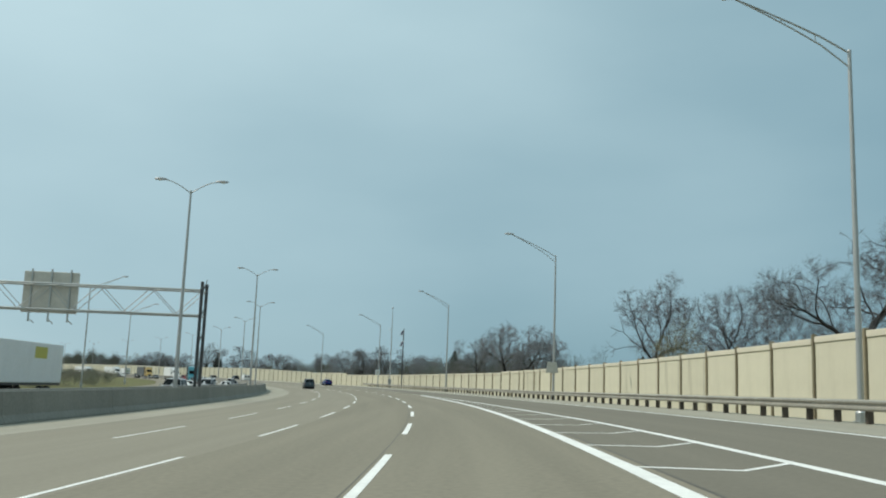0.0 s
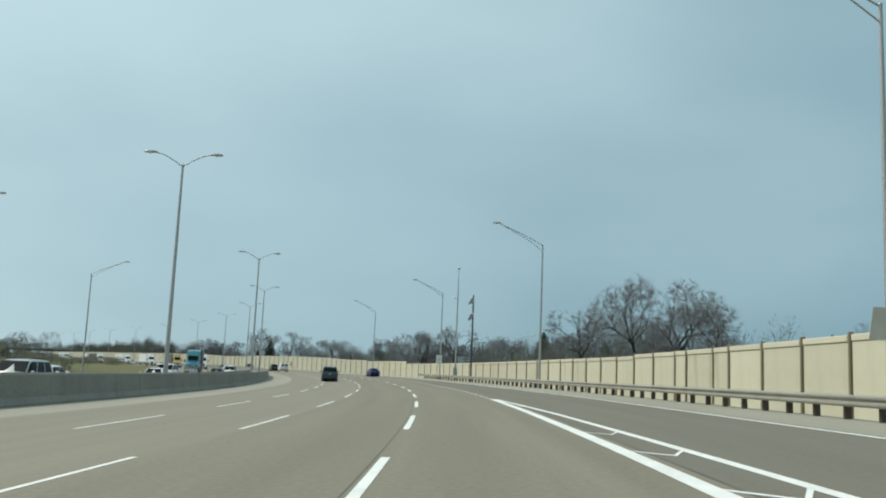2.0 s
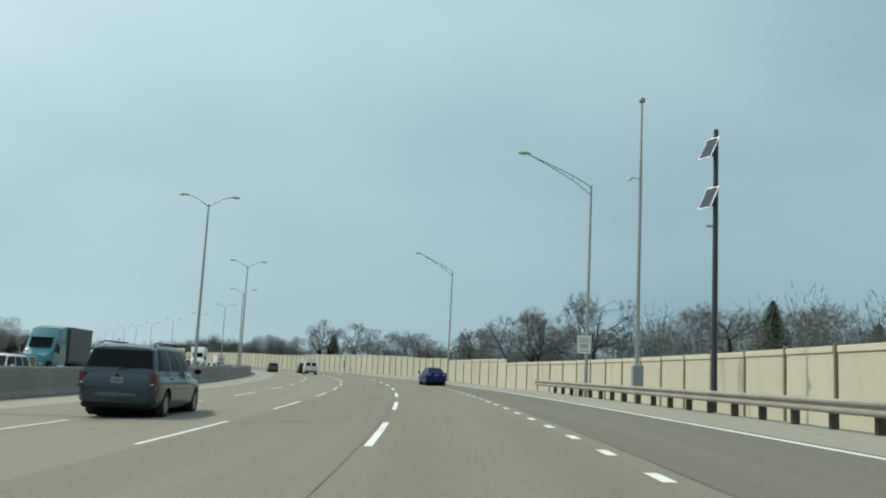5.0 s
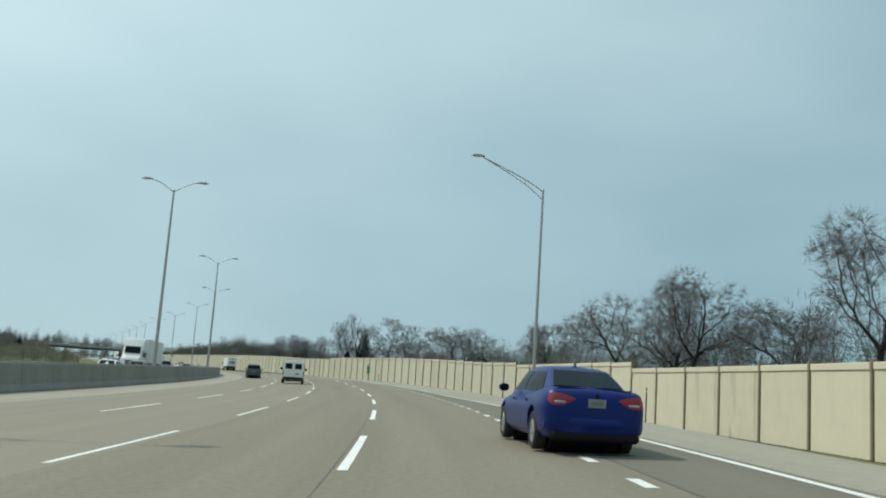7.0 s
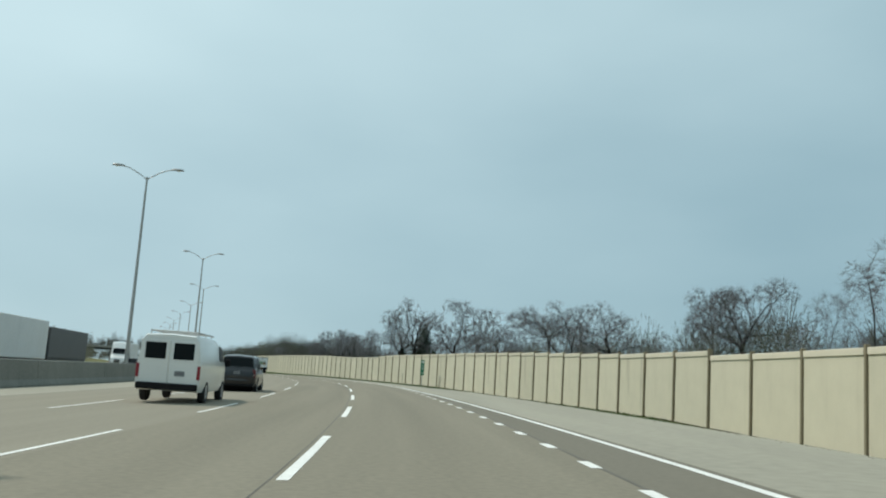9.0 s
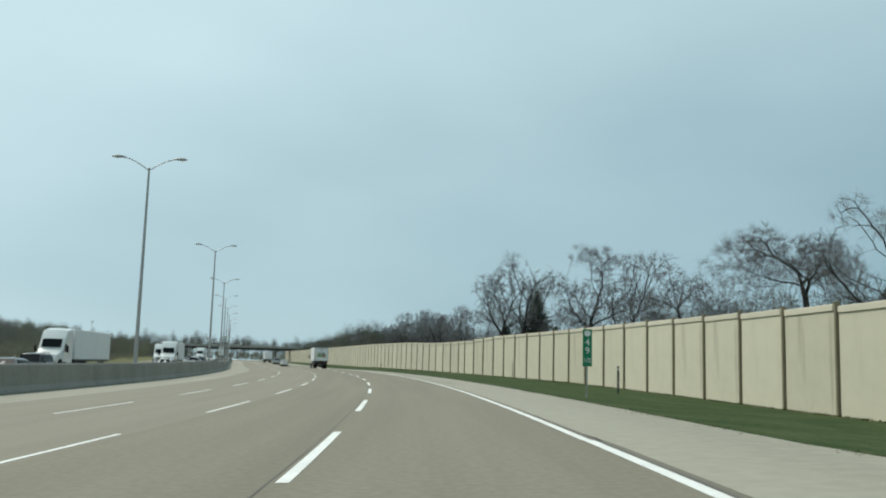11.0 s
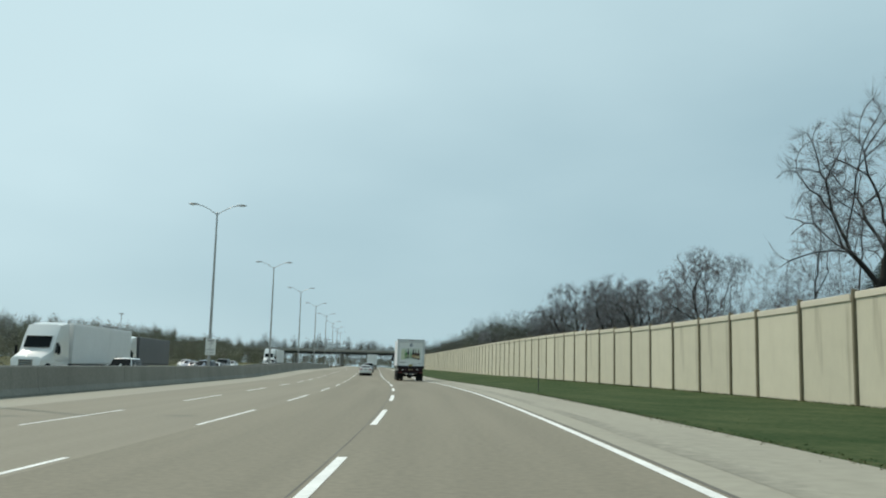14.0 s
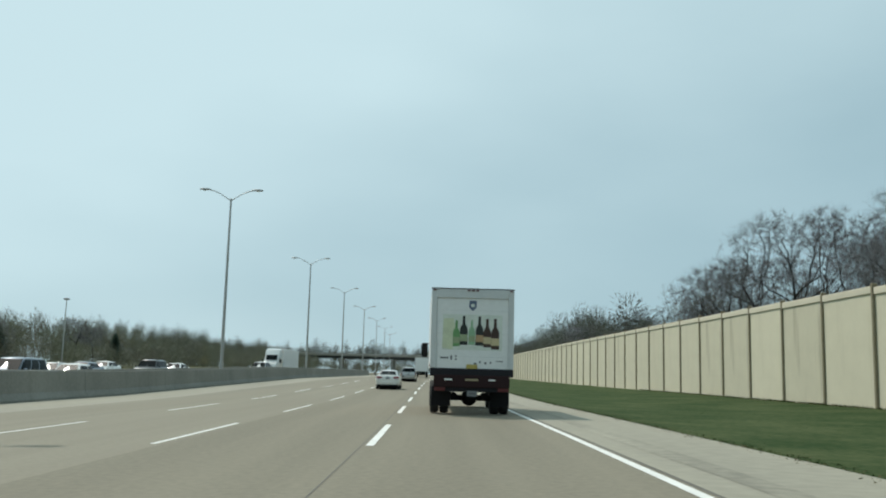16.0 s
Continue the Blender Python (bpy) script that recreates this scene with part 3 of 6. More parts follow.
for text, z, size in (("USE", 0.31, 0.25), ("2", 0.04, 0.28), ("RIGHT", -0.25, 0.24), ("LANES", -0.53, 0.24)):
    lettering(sign, text, z, size, M_SIGNTEXT)
part("bracket", Shape().box((-0.1, 0.08, 0.1), (0.5, 0.14, 0.06)), M_GALV, sign)

marker = thing("mile_marker", "green mile marker sign with white numerals on a steel post", "sign", lay(329.2, 8.85, -0.05, -3))
part("post", Shape().box((0, 0.05, 0.75), (0.06, 0.05, 1.9), 0.01), M_GALV, marker)
panel = part("panel", Shape().box((0, 0, 1.82), (0.38, 0.015, 1.52), 0.01), M_SIGNGREEN, marker)
part("shield", Shape().plate([(-0.12, 2.34), (0, 2.27), (0.12, 2.34), (0.13, 2.46), (0.08, 2.52), (-0.08, 2.52), (-0.13, 2.46)], 0.004, Matrix.Translation((0, -0.0125, 0))), M_SIGNWHITE, marker, "small white route shield")
for text, z, size in (("4", 2.04, 0.34), ("9", 1.69, 0.34), ("1/2", 1.30, 0.22)):
    lettering(marker, text, z, size * 1.15, M_SIGNWHITE)

# thin marker stakes in the verge
for n, (s, u, h) in enumerate(((216.0, 10.4, 1.3), (334.0, 11.5, 1.0), (336.0, 12.0, 1.0), (386.0, 17.0, 1.5), (427.7, 8.1, 1.3))):
    st = thing("marker_stake", "thin dark marker stake in the verge", "stake", lay(s, u, -0.35 if s < 300 else -0.15), "stakes in the verge")
    part("stake", Shape().box((0, 0, h / 2), (0.05, 0.03, h + 0.3), 0.008), M_DARKSTEEL, st)
    part("reflector", Shape().box((0, -0.03, h), (0.05, 0.01, 0.12)), M_SIGNBACK, st)

# ---------------------------------------------------------------- sign gantry over the opposite carriageway
gantry = thing("sign_gantry", "grey steel truss gantry with sign backs over the opposite lanes", "gantry", lay(53.0, -16.1, -0.2))
for y in (-0.75, 0.75):
    part("column", Shape().box((0, y * 1.35, 4.75), (0.22, 0.26, 9.6), 0.03), M_DARKSTEEL, gantry)
for z in (1.2, 3.2, 5.2, 7.2, 9.2):
    part("column_brace", Shape().tube([(0, -1.0, z - 0.7), (0, 1.0, z + 0.7)], 0.035, 6), M_DARKSTEEL, gantry)
    part("column_tie", Shape().box((0, 0, z), (0.08, 1.8, 0.08)), M_DARKSTEEL, gantry)
SPAN = 28.0
for y in (-0.75, 0.75):
    for z in (6.9, 8.9):
        part("chord", Shape().tube([(0, y, z), (-SPAN, y, z)], 0.075, 8), M_GALV, gantry, smooth=50)
for n in range(14):
    x0, x1 = -n * 2.0, -(n + 1) * 2.0
    zz = (6.9, 8.9) if n % 2 else (8.9, 6.9)
    for y in (-0.75, 0.75):
        part("diagonal", Shape().tube([(x0, y, zz[0]), (x1, y, zz[1])], 0.032, 6), M_GALV, gantry)
    part("cross_tie", Shape().tube([(x0, -0.75, 8.9), (x1, 0.75, 8.9)], 0.024, 6), M_GALV, gantry)
    part("cross_tie", Shape().tube([(x0, 0.75, 6.9), (x1, -0.75, 6.9)], 0.024, 6), M_GALV, gantry)
for y in (-0.75, 0.75):
    part("column", Shape().box((-SPAN, y, 4.75), (0.34, 0.34, 9.6), 0.03), M_DARKSTEEL, gantry)
panel = part("sign_panel", Shape().box((-12.2, 1.05, 8.35), (4.3, 0.06, 3.3), 0.02), M_SIGNBACK, gantry, "dull back of a large sign panel")
for x in (-10.7, -12.2, -13.7):
    part("stiffener", Shape().box((x, 0.95, 8.1), (0.12, 0.12, 4.2), 0.01), M_GALV, panel)
    part("light_arm", Shape().tube([(x, 1.0, 6.2), (x, 2.2, 5.95)], 0.04, 6), M_GALV, panel)

# ---------------------------------------------------------------- lot lamp beyond the far verge
lot = thing("lot_lamp", "slim pale lot lamp with a flat head beyond the far verge", "street lamp", lay(568.7, -54.0, -0.3))
part("pole", Shape().tube([(0, 0, 0), (0, 0, 5.5), (0, 0, 10.6)], [0.14, 0.09, 0.06], 8), M_POLE, lot, smooth=50)
part("head", Shape().box((0, 0, 10.75), (0.75, 0.75, 0.22), 0.06), M_LAMPHEAD, lot)

# ---------------------------------------------------------------- overpass ahead
bridge = thing("overpass", "grey concrete overpass with railing far ahead", "bridge", lay(845, 0, turn=-8, z=2.0))
part("deck", Shape().box((-25, 0, 7.6), (180, 10, 0.5), 0.05), M_CONC, bridge)
for y in (-5, 5):
    part("parapet", Shape().box((-25, y, 8.2), (180, 0.3, 0.9), 0.04), M_CONC, bridge)
for y in (-3.6, -1.2, 1.2, 3.6):
    part("girder", Shape().box((-25, y, 6.8), (180, 0.5, 1.1), 0.04), M_DARKSTEEL, bridge)
for x in (-64, -40, -16, 12, 34):
    pier = part("pier_cap", Shape().box((x, 0, 5.9), (1.2, 9.5, 0.9), 0.08), M_CONC, bridge)
    for y in (-3.5, 0, 3.5):
        part("pier", Shape().tube([(x, y, -3), (x, y, 5.6)], 0.5, 12), M_CONC, pier, smooth=50)
for x in np.arange(-113, 64, 6.0):
    part("rail_post", Shape().box((x, -5, 9.0), (0.1, 0.1, 0.9)), M_GALV, bridge)
part("rail_bar", Shape().box((-25, -5, 9.4), (176, 0.08, 0.08)), M_GALV, bridge)

# ---------------------------------------------------------------- trees
M_BARK = surface("grey-brown bark", (0.026, 0.023, 0.02), 0.95, coarse=0.6, fine=14, vary=0.25, bump=0.4, each=0.15)
M_TWIG = surface("bare twigs", (0.165, 0.161, 0.164), 0.95, vary=0.2, bump=0, each=0.18)
M_BUD = surface("budding reddish twigs", (0.24, 0.18, 0.115), 0.95, vary=0.25, bump=0, each=0.2, tint=(0.2, 0.2, 0.1))
M_NEEDLE = surface("dark spruce needles", (0.024, 0.05, 0.03), 0.9, vary=0.35, bump=0.2, each=0.15)
# far brush and scrub: distance haze is put into the colours, greyer and paler
M_BRUSH = surface("leafless brush", (0.13, 0.12, 0.11), 0.95, coarse=0.15, fine=2, vary=0.35, bump=0, each=0.22, tint=(0.115, 0.122, 0.088))
M_HAZED_SCRUB = surface("pale olive-brown scrub", (0.20, 0.175, 0.145), 0.95, coarse=0.12, fine=2, vary=0.3, bump=0, each=0.15, tint=(0.165, 0.17, 0.115))


def stick(sh, p, q, r0, r1, n):
    """One tapered length of a branch, open at both ends."""
    t = (q - p).normalized()
    a = t.orthogonal().normalized()
    b = t.cross(a)
    k = len(sh.v)
    for c, r in ((p, r0), (q, r1)):
        for j in range(n):
            w = 2 * math.pi * j / n
            sh.v.append(tuple(c + (a * math.cos(w) + b * math.sin(w)) * r))
    for j in range(n):
        sh.f.append((k + j, k + (j + 1) % n, k + n + (j + 1) % n, k + n + j))


def crown_points(rng, st):
    """Places that the crown's twigs reach for: rounded clumps over its outer shell, and some between."""
    a, b, c = st["wide"] * 12, st["wide"] * 12 * rng.uniform(0.8, 1.0), st["deep"] * 12
    mid = np.array([rng.normal(0, 0.05) * 12, rng.normal(0, 0.05) * 12, 12 - c])
    pts, balls = [], []
    for k in range(st["clumps"]):
        while True:
            d = rng.normal(size=3)
            d /= np.linalg.norm(d)
            if d[2] > st["low"]:
                break
        squeeze = 1.0 - st["cone"] * (1 - d[2]) * 0.5
        o = mid + d * np.array([a * squeeze, b * squeeze, c]) * rng.uniform(0.62, 0.86)
        r = st["clump"] * 12 * rng.uniform(0.65, 1.25)
        q = rng.normal(size=(st["points"], 3))
        q *= (rng.random((st["points"], 1)) ** 0.45) / np.linalg.norm(q, axis=1, keepdims=True) * r
        q[:, 2] *= 0.75
        pts.append(o + q)
        balls.append((o, r))
    inner = rng.normal(size=(int(st["inner"] * st["clumps"] * st["points"]), 3))
    inner *= (rng.random((len(inner), 1)) ** 0.4) / np.linalg.norm(inner, axis=1, keepdims=True)
    inner = mid + inner * np.array([a, b, c]) * 0.85
    pts = np.concatenate(pts + [inner[inner[:, 2] > mid[2] + st["low"] * c]])
    return pts[pts[:, 2] > st["clear"]], balls


def grow(rng, aims, stems, st):
    """Limbs that grow step by step to the nearest aims, which are taken away as they are reached."""
    at, up = [], []
    for base, lean in stems:
        p, last = np.array(base, float), -1
        way = np.array([lean[0], lean[1], 1.0])
        for k in range(max(2, int(12 * st["bole"] / 0.42))):
            at.append(p.copy())
            up.append(last)
            last = len(at) - 1
            way = way + rng.normal(size=3) * np.array([0.09, 0.09, 0.0])
            p = p + way / np.linalg.norm(way) * 0.42
    at = [np.array(q) for q in at]
    near, who = np.full(len(aims), 1e9), np.zeros(len(aims), int)
    fresh, born = 0, {}
    for turn in range(110):
        block = np.array(at[fresh:])
        if not len(block) or not len(aims):
            break
        d = ((aims[:, None, :] - block[None, :, :]) ** 2).sum(2)
        j = d.argmin(1)
        dm = d[np.arange(len(aims)), j]
        better = dm < near
        near[better], who[better] = dm[better], j[better] + fresh
        keep = near > st["kill"] ** 2
        aims, near, who = aims[keep], near[keep], who[keep]
        fresh = len(at)
        if not len(aims):
            break
        all_at = np.array(at)
        pull = aims - all_at[who]
        pull /= np.linalg.norm(pull, axis=1, keepdims=True)
        total = np.zeros((len(at), 3))
        np.add.at(total, who, pull)
        stuck = []
        for i in np.unique(who):
            n = np.linalg.norm(total[i])
            back = all_at[i] - all_at[up[i]] if up[i] >= 0 else np.array([0, 0, 0.42])
            way = total[i] / max(n, 1e-6) + back / 0.42 * st["stiff"] + rng.normal(size=3) * st["crook"] + np.array([0, 0, st["rise"]])
            tip = all_at[i] + way / np.linalg.norm(way) * 0.42
            if any(np.sum((tip - at[c]) ** 2) < 0.03 for c in born.get(int(i), ())):
                stuck.append(i)
                continue
            born.setdefault(int(i), []).append(len(at))
            at.append(tip)
            up.append(int(i))
        if stuck:
            keep = ~np.isin(who, stuck)
            aims, near, who = aims[keep], near[keep], who[keep]
    at, up_of = np.array(at), np.array(up)
    child = np.zeros(len(at))
    np.add.at(child, up_of[up_of >= 0], 1)
    inner = (up_of >= 0) & (child > 0)
    for turn in range(3):
        below = np.zeros_like(at)
        np.add.at(below, up_of[up_of >= 0], at[up_of >= 0])
        at[inner] = at[inner] * 0.4 + at[up_of[inner]] * 0.3 + below[inner] / child[inner, None] * 0.3
    return at, up


# crown shapes, in parts of the height: half width, half depth, the clumps of twigs and how the limbs run to them
STYLES = {
    "oak": dict(clear=4.4, wide=0.58, deep=0.45, clumps=24, clump=0.12, points=40, inner=0.12, low=-0.3, cone=0.2, kill=0.47, stiff=0.95, crook=0.14, rise=0.04, bole=0.11, twigs=24, haze=500, reach=0.6, girth=2.4),
    "vase": dict(clear=4.0, wide=0.44, deep=0.44, clumps=20, clump=0.105, points=34, inner=0.2, low=-0.45, cone=0.8, kill=0.5, stiff=1.05, crook=0.11, rise=0.12, bole=0.17, twigs=16, haze=430, reach=0.6, girth=2.7),
    "umbrella": dict(clear=5.0, wide=0.47, deep=0.38, clumps=19, clump=0.13, points=42, inner=0.06, low=-0.15, cone=0.4, kill=0.46, stiff=1.0, crook=0.11, rise=0.06, bole=0.18, twigs=24, haze=500, reach=0.6, girth=2.35),
    "thin": dict(clear=3.5, wide=0.27, deep=0.42, clumps=15, clump=0.1, points=30, inner=0.3, low=-0.6, cone=0.5, kill=0.5, stiff=1.2, crook=0.12, rise=0.12, bole=0.2, twigs=15, haze=300, reach=0.6, girth=1.6),
    "dome": dict(clear=4.2, wide=0.60, deep=0.44, clumps=38, clump=0.12, points=38, inner=0.15, low=-0.2, cone=0.1, kill=0.47, stiff=1.1, crook=0.12, rise=0.04, bole=0.1, twigs=24, haze=500, reach=0.6, girth=2.3),
    "tall": dict(clear=3.6, wide=0.31, deep=0.40, clumps=19, clump=0.105, points=40, inner=0.1, low=-0.6, cone=0.2, kill=0.45, stiff=1.0, crook=0.13, rise=0.06, bole=0.22, twigs=24, haze=640, reach=0.6, girth=2.4),
    "bush": dict(clear=1.2, wide=0.42, deep=0.46, clumps=22, clump=0.14, points=36, inner=0.6, low=-0.8, cone=0.3, kill=0.5, stiff=0.9, crook=0.13, rise=0.1, bole=0.08, twigs=30, haze=260, reach=0.9, girth=1.1),
}


def tree(name, seed, style, label, twig=None, lean=0.0, stems=1, far=1):
    """A tree of about 12 m: winding limbs that taper by what they carry, and a haze of fine twigs at their ends."""
    rng = np.random.default_rng(seed)
    st = dict(STYLES[style])
    st["twigs"] //= far
    st["points"] //= far ** 0.5
    st["points"] = int(st["points"])
    feet = []
    for k in range(stems):
        w = 6.28 * k / stems + rng.random()
        tilt = lean + (0.3 if stems > 1 else 0.05)
        off = 0.4 if stems > 1 else 0.0
        feet.append(((math.cos(w) * off, math.sin(w) * off, -0.4), (math.cos(w) * tilt, math.sin(w) * tilt)))
    aims, balls = crown_points(rng, st)
    if lean:
        slope = np.array(feet[0][1]) * 0.7
        aims[:, :2] += slope * aims[:, 2:]
        balls = [(o + np.array([slope[0] * o[2], slope[1] * o[2], 0]), r) for o, r in balls]
    at, up = grow(rng, aims, feet, st)
    n = len(at)
    load = np.zeros(n)
    kids = [[] for i in range(n)]
    for i in range(n - 1, -1, -1):
        if not kids[i]:
            load[i] = 1.0
        if up[i] >= 0:
            load[up[i]] += load[i]
            kids[up[i]].append(i)
    rad = 0.0052 * st["girth"] * load ** 0.54
    run = np.zeros(n, int)
    for i in range(n):
        if up[i] >= 0 and load[i] < 3:
            run[i] = run[up[i]] + 1
    top = at[run < 6, 2].max()
    f = 12.0 / (top + 0.35)
    pts = [Vector(p) * f for p in at]
    boles, twigs = [Shape() for k in range(stems)], Shape()
    root = list(range(n))
    for i in range(n):
        root[i] = root[up[i]] if up[i] >= 0 else i
    order = {r: k for k, r in enumerate(sorted(set(root)))}
    for i in range(n):
        j = up[i]
        if j < 0 or run[i] > 5:
            continue
        r0 = min(rad[j], rad[i] * 1.25)
        if rad[i] > 0.02:
            stick(boles[order[root[i]]], pts[j], pts[i], r0, rad[i], 7 if rad[i] > 0.09 else 5 if rad[i] > 0.04 else 4)
        elif load[i] > 2:
            stick(twigs, pts[j], pts[i], r0, rad[i], 3)
        else:
            w = (pts[i] - pts[j]).orthogonal().normalized()
            k0 = len(twigs.v)
            twigs.v += [tuple(pts[j] - w * r0), tuple(pts[j] + w * r0), tuple(pts[i] + w * rad[i]), tuple(pts[i] - w * rad[i])]
            twigs.f.append((k0, k0 + 1, k0 + 2, k0 + 3))
        if load[i] < 6:
            way = (pts[i] - pts[j]).normalized()
            for k in range(st["twigs"] // (4 if load[i] == 1 else 8)):
                d = (way + Vector(rng.normal(size=3)) * 0.7 + Vector((0, 0, 0.15))).normalized()
                q = pts[j] + (pts[i] - pts[j]) * rng.random()
                e = q + d * rng.uniform(0.35, 1.0) * st["reach"]
                w = d.orthogonal().normalized()
                w.rotate(Matrix.Rotation(rng.uniform(0, 6.28), 3, d))
                w *= rng.uniform(0.0035, 0.0065) * far ** 0.8
                k0 = len(twigs.v)
                twigs.v += [tuple(q - w), tuple(q + w), tuple(e)]
                twigs.f.append((k0, k0 + 1, k0 + 2))
    thin = np.array([i for i in range(n) if load[i] < 14 and up[i] >= 0 and run[i] < 6])
    for o, r in balls:
        m = int(st["haze"] * r * r) // far
        d = rng.normal(size=(m, 3))
        d /= np.linalg.norm(d, axis=1, keepdims=True)
        p = (o + d * r * 1.12 * rng.random((m, 1)) ** 0.42 * np.array([1, 1, 0.82]))
        near = thin[((p[:, None, :] - at[thin][None, :, :]) ** 2).sum(2).argmin(1)]
        a = at[near]
        gap = np.linalg.norm(p - a, axis=1)
        a, p, d = a[gap < 1.3], p[gap < 1.3], d[gap < 1.3]
        m = len(a)
        q = a + (p - a) * rng.uniform(0.0, 0.5, (m, 1))
        e = p + d * rng.uniform(0.05, 0.25, (m, 1)) + np.array([0, 0, 0.06])
        w = np.cross(e - q, rng.normal(size=(m, 3)))
        w *= rng.uniform(0.004, 0.0072, (m, 1)) * far ** 0.8 / np.maximum(1e-6, np.linalg.norm(w, axis=1, keepdims=True))
        k0 = len(twigs.v)
        twigs.v += (np.stack([q - w, q + w, e], 1).reshape(-1, 3) * f).tolist()
        twigs.f += (np.arange(m * 3).reshape(-1, 3) + k0).tolist()
    ob = thing(name, label, "tree", Matrix.Identity(4))
    for wood in boles:
        part("trunk", wood, M_BARK, ob, smooth=60)
    me = bpy.data.meshes.new("crown")
    me.from_pydata(twigs.v, [], twigs.f)
    me.materials.append(twig or M_TWIG)
    part("crown", me, None, ob)
    return ob


def spruce(seed, height):
    rng = random.Random(seed)
    wood, green = Shape(), Shape()
    wood.tube([(0, 0, -0.3), (0, 0, height * 0.5), (0, 0, height)], [0.22, 0.12, 0.02], 8)
    n = int(height * 46)
    for i in range(n):
        f = (i + rng.random()) / n
        z = height * (0.06 + 0.93 * f)
        reach = (1 - f) ** 0.85 * height * 0.45 * rng.uniform(0.7, 1.15) + 0.12
        a = i * 2.39996 + rng.uniform(-0.3, 0.3)
        out = Vector((math.cos(a), math.sin(a), 0))
        side = Vector((-math.sin(a), math.cos(a), 0))
        for k in range(7):
            t0 = k / 7
            c = Vector((0, 0, z)) + out * reach * (t0 + 0.12) + Vector((0, 0, -0.42 * reach * t0 + 0.25 * reach * t0 * t0))
            w = reach * 0.36 * (1 - 0.7 * t0) + 0.07
            for d in (-1, 1):
                tip = c + out * reach * 0.22 + side * d * w * rng.uniform(0.7, 1.3) + Vector((0, 0, rng.uniform(-0.22, 0.05) * w - 0.05))
                b0 = c - out * 0.06 * reach + Vector((0, 0, 0.05))
                b1 = c + out * 0.13 * reach + side * d * 0.04 + Vector((0, 0, -0.06))
                kk = len(green.v)
                green.v += [tuple(b0), tuple(b1), tuple(tip)]
                green.f.append((kk, kk + 1, kk + 2))
    ob = thing("spruce_tree", "dark green spruce standing behind the noise wall", "tree", Matrix.Identity(4), "spruces behind the wall")
    part("trunk", wood, M_BARK, ob)
    part("crown", green, M_NEEDLE, ob)
    return ob


def brush(name, seed, length, depth, height, count, label, big=1.0, fine=1.0, material=None):
    """A stretch of far woods: stems that fork into limbs, with crowns of very many thin twigs, in one mesh."""
    rng = random.Random(seed)
    sh = Shape()
    crowns = []
    for i in range(int(length * depth / 16 / big ** 1.5)):
        r = rng.uniform(2.0, 3.4) * big
        h = height * (0.9 + 0.22 * noise.noise((i * 0.37, seed, 0))) * rng.uniform(0.8, 1.0)
        crowns.append((rng.uniform(-length / 2, length / 2), rng.uniform(-depth / 2, depth / 2), h, r))
    for i in range(count):
        x, y, h, r = crowns[i % len(crowns)]
        d = Vector((rng.gauss(0, 1), rng.gauss(0, 1), rng.gauss(0, 1))).normalized()
        q = rng.random() ** 0.6 * 0.8
        up = r * 1.2
        p = Vector((x + d.x * q * r, y + d.y * q * r, max(0.1, h - up + d.z * q * up)))
        if i % 4 == 0:
            p.z = rng.random() * max(0.6, h - up)
        way = (d + Vector((rng.gauss(0, 0.4), rng.gauss(0, 0.4), 0.3))).normalized() * rng.uniform(0.35, 0.9) * big * (0.4 + 0.6 * fine)
        w = way.cross(Vector((rng.gauss(0, 1), rng.gauss(0, 1), rng.gauss(0, 1)))).normalized() * rng.uniform(0.02, 0.05) * big * fine
        k = len(sh.v)
        sh.v += [tuple(p - w), tuple(p + w), tuple(p + way)]
        sh.f.append((k, k + 1, k + 2))
    for x, y, h, r in crowns:
        fork = Vector((x, y, max(0.4, h - r * 2.1)))
        stick(sh, Vector((x, y, -0.5)), fork, 0.08 * big, 0.05 * big, 3)
        for j in range(5):
            a = 6.28 * (j + rng.random()) / 5
            stick(sh, fork, Vector((x + math.cos(a) * r * 0.55, y + math.sin(a) * r * 0.55, h - r * rng.uniform(0.25, 0.9))), 0.04 * big, 0.015, 3)
    me = bpy.data.meshes.new(name)
    me.from_pydata(sh.v, [], sh.f)
    me.materials.append(material or M_BRUSH)
    return tagged(new(name, me), label, "woods", kind="stuff")


def behind(s, u):
    return lay(s, u, z=WALL_FOOT(s) - 0.1)


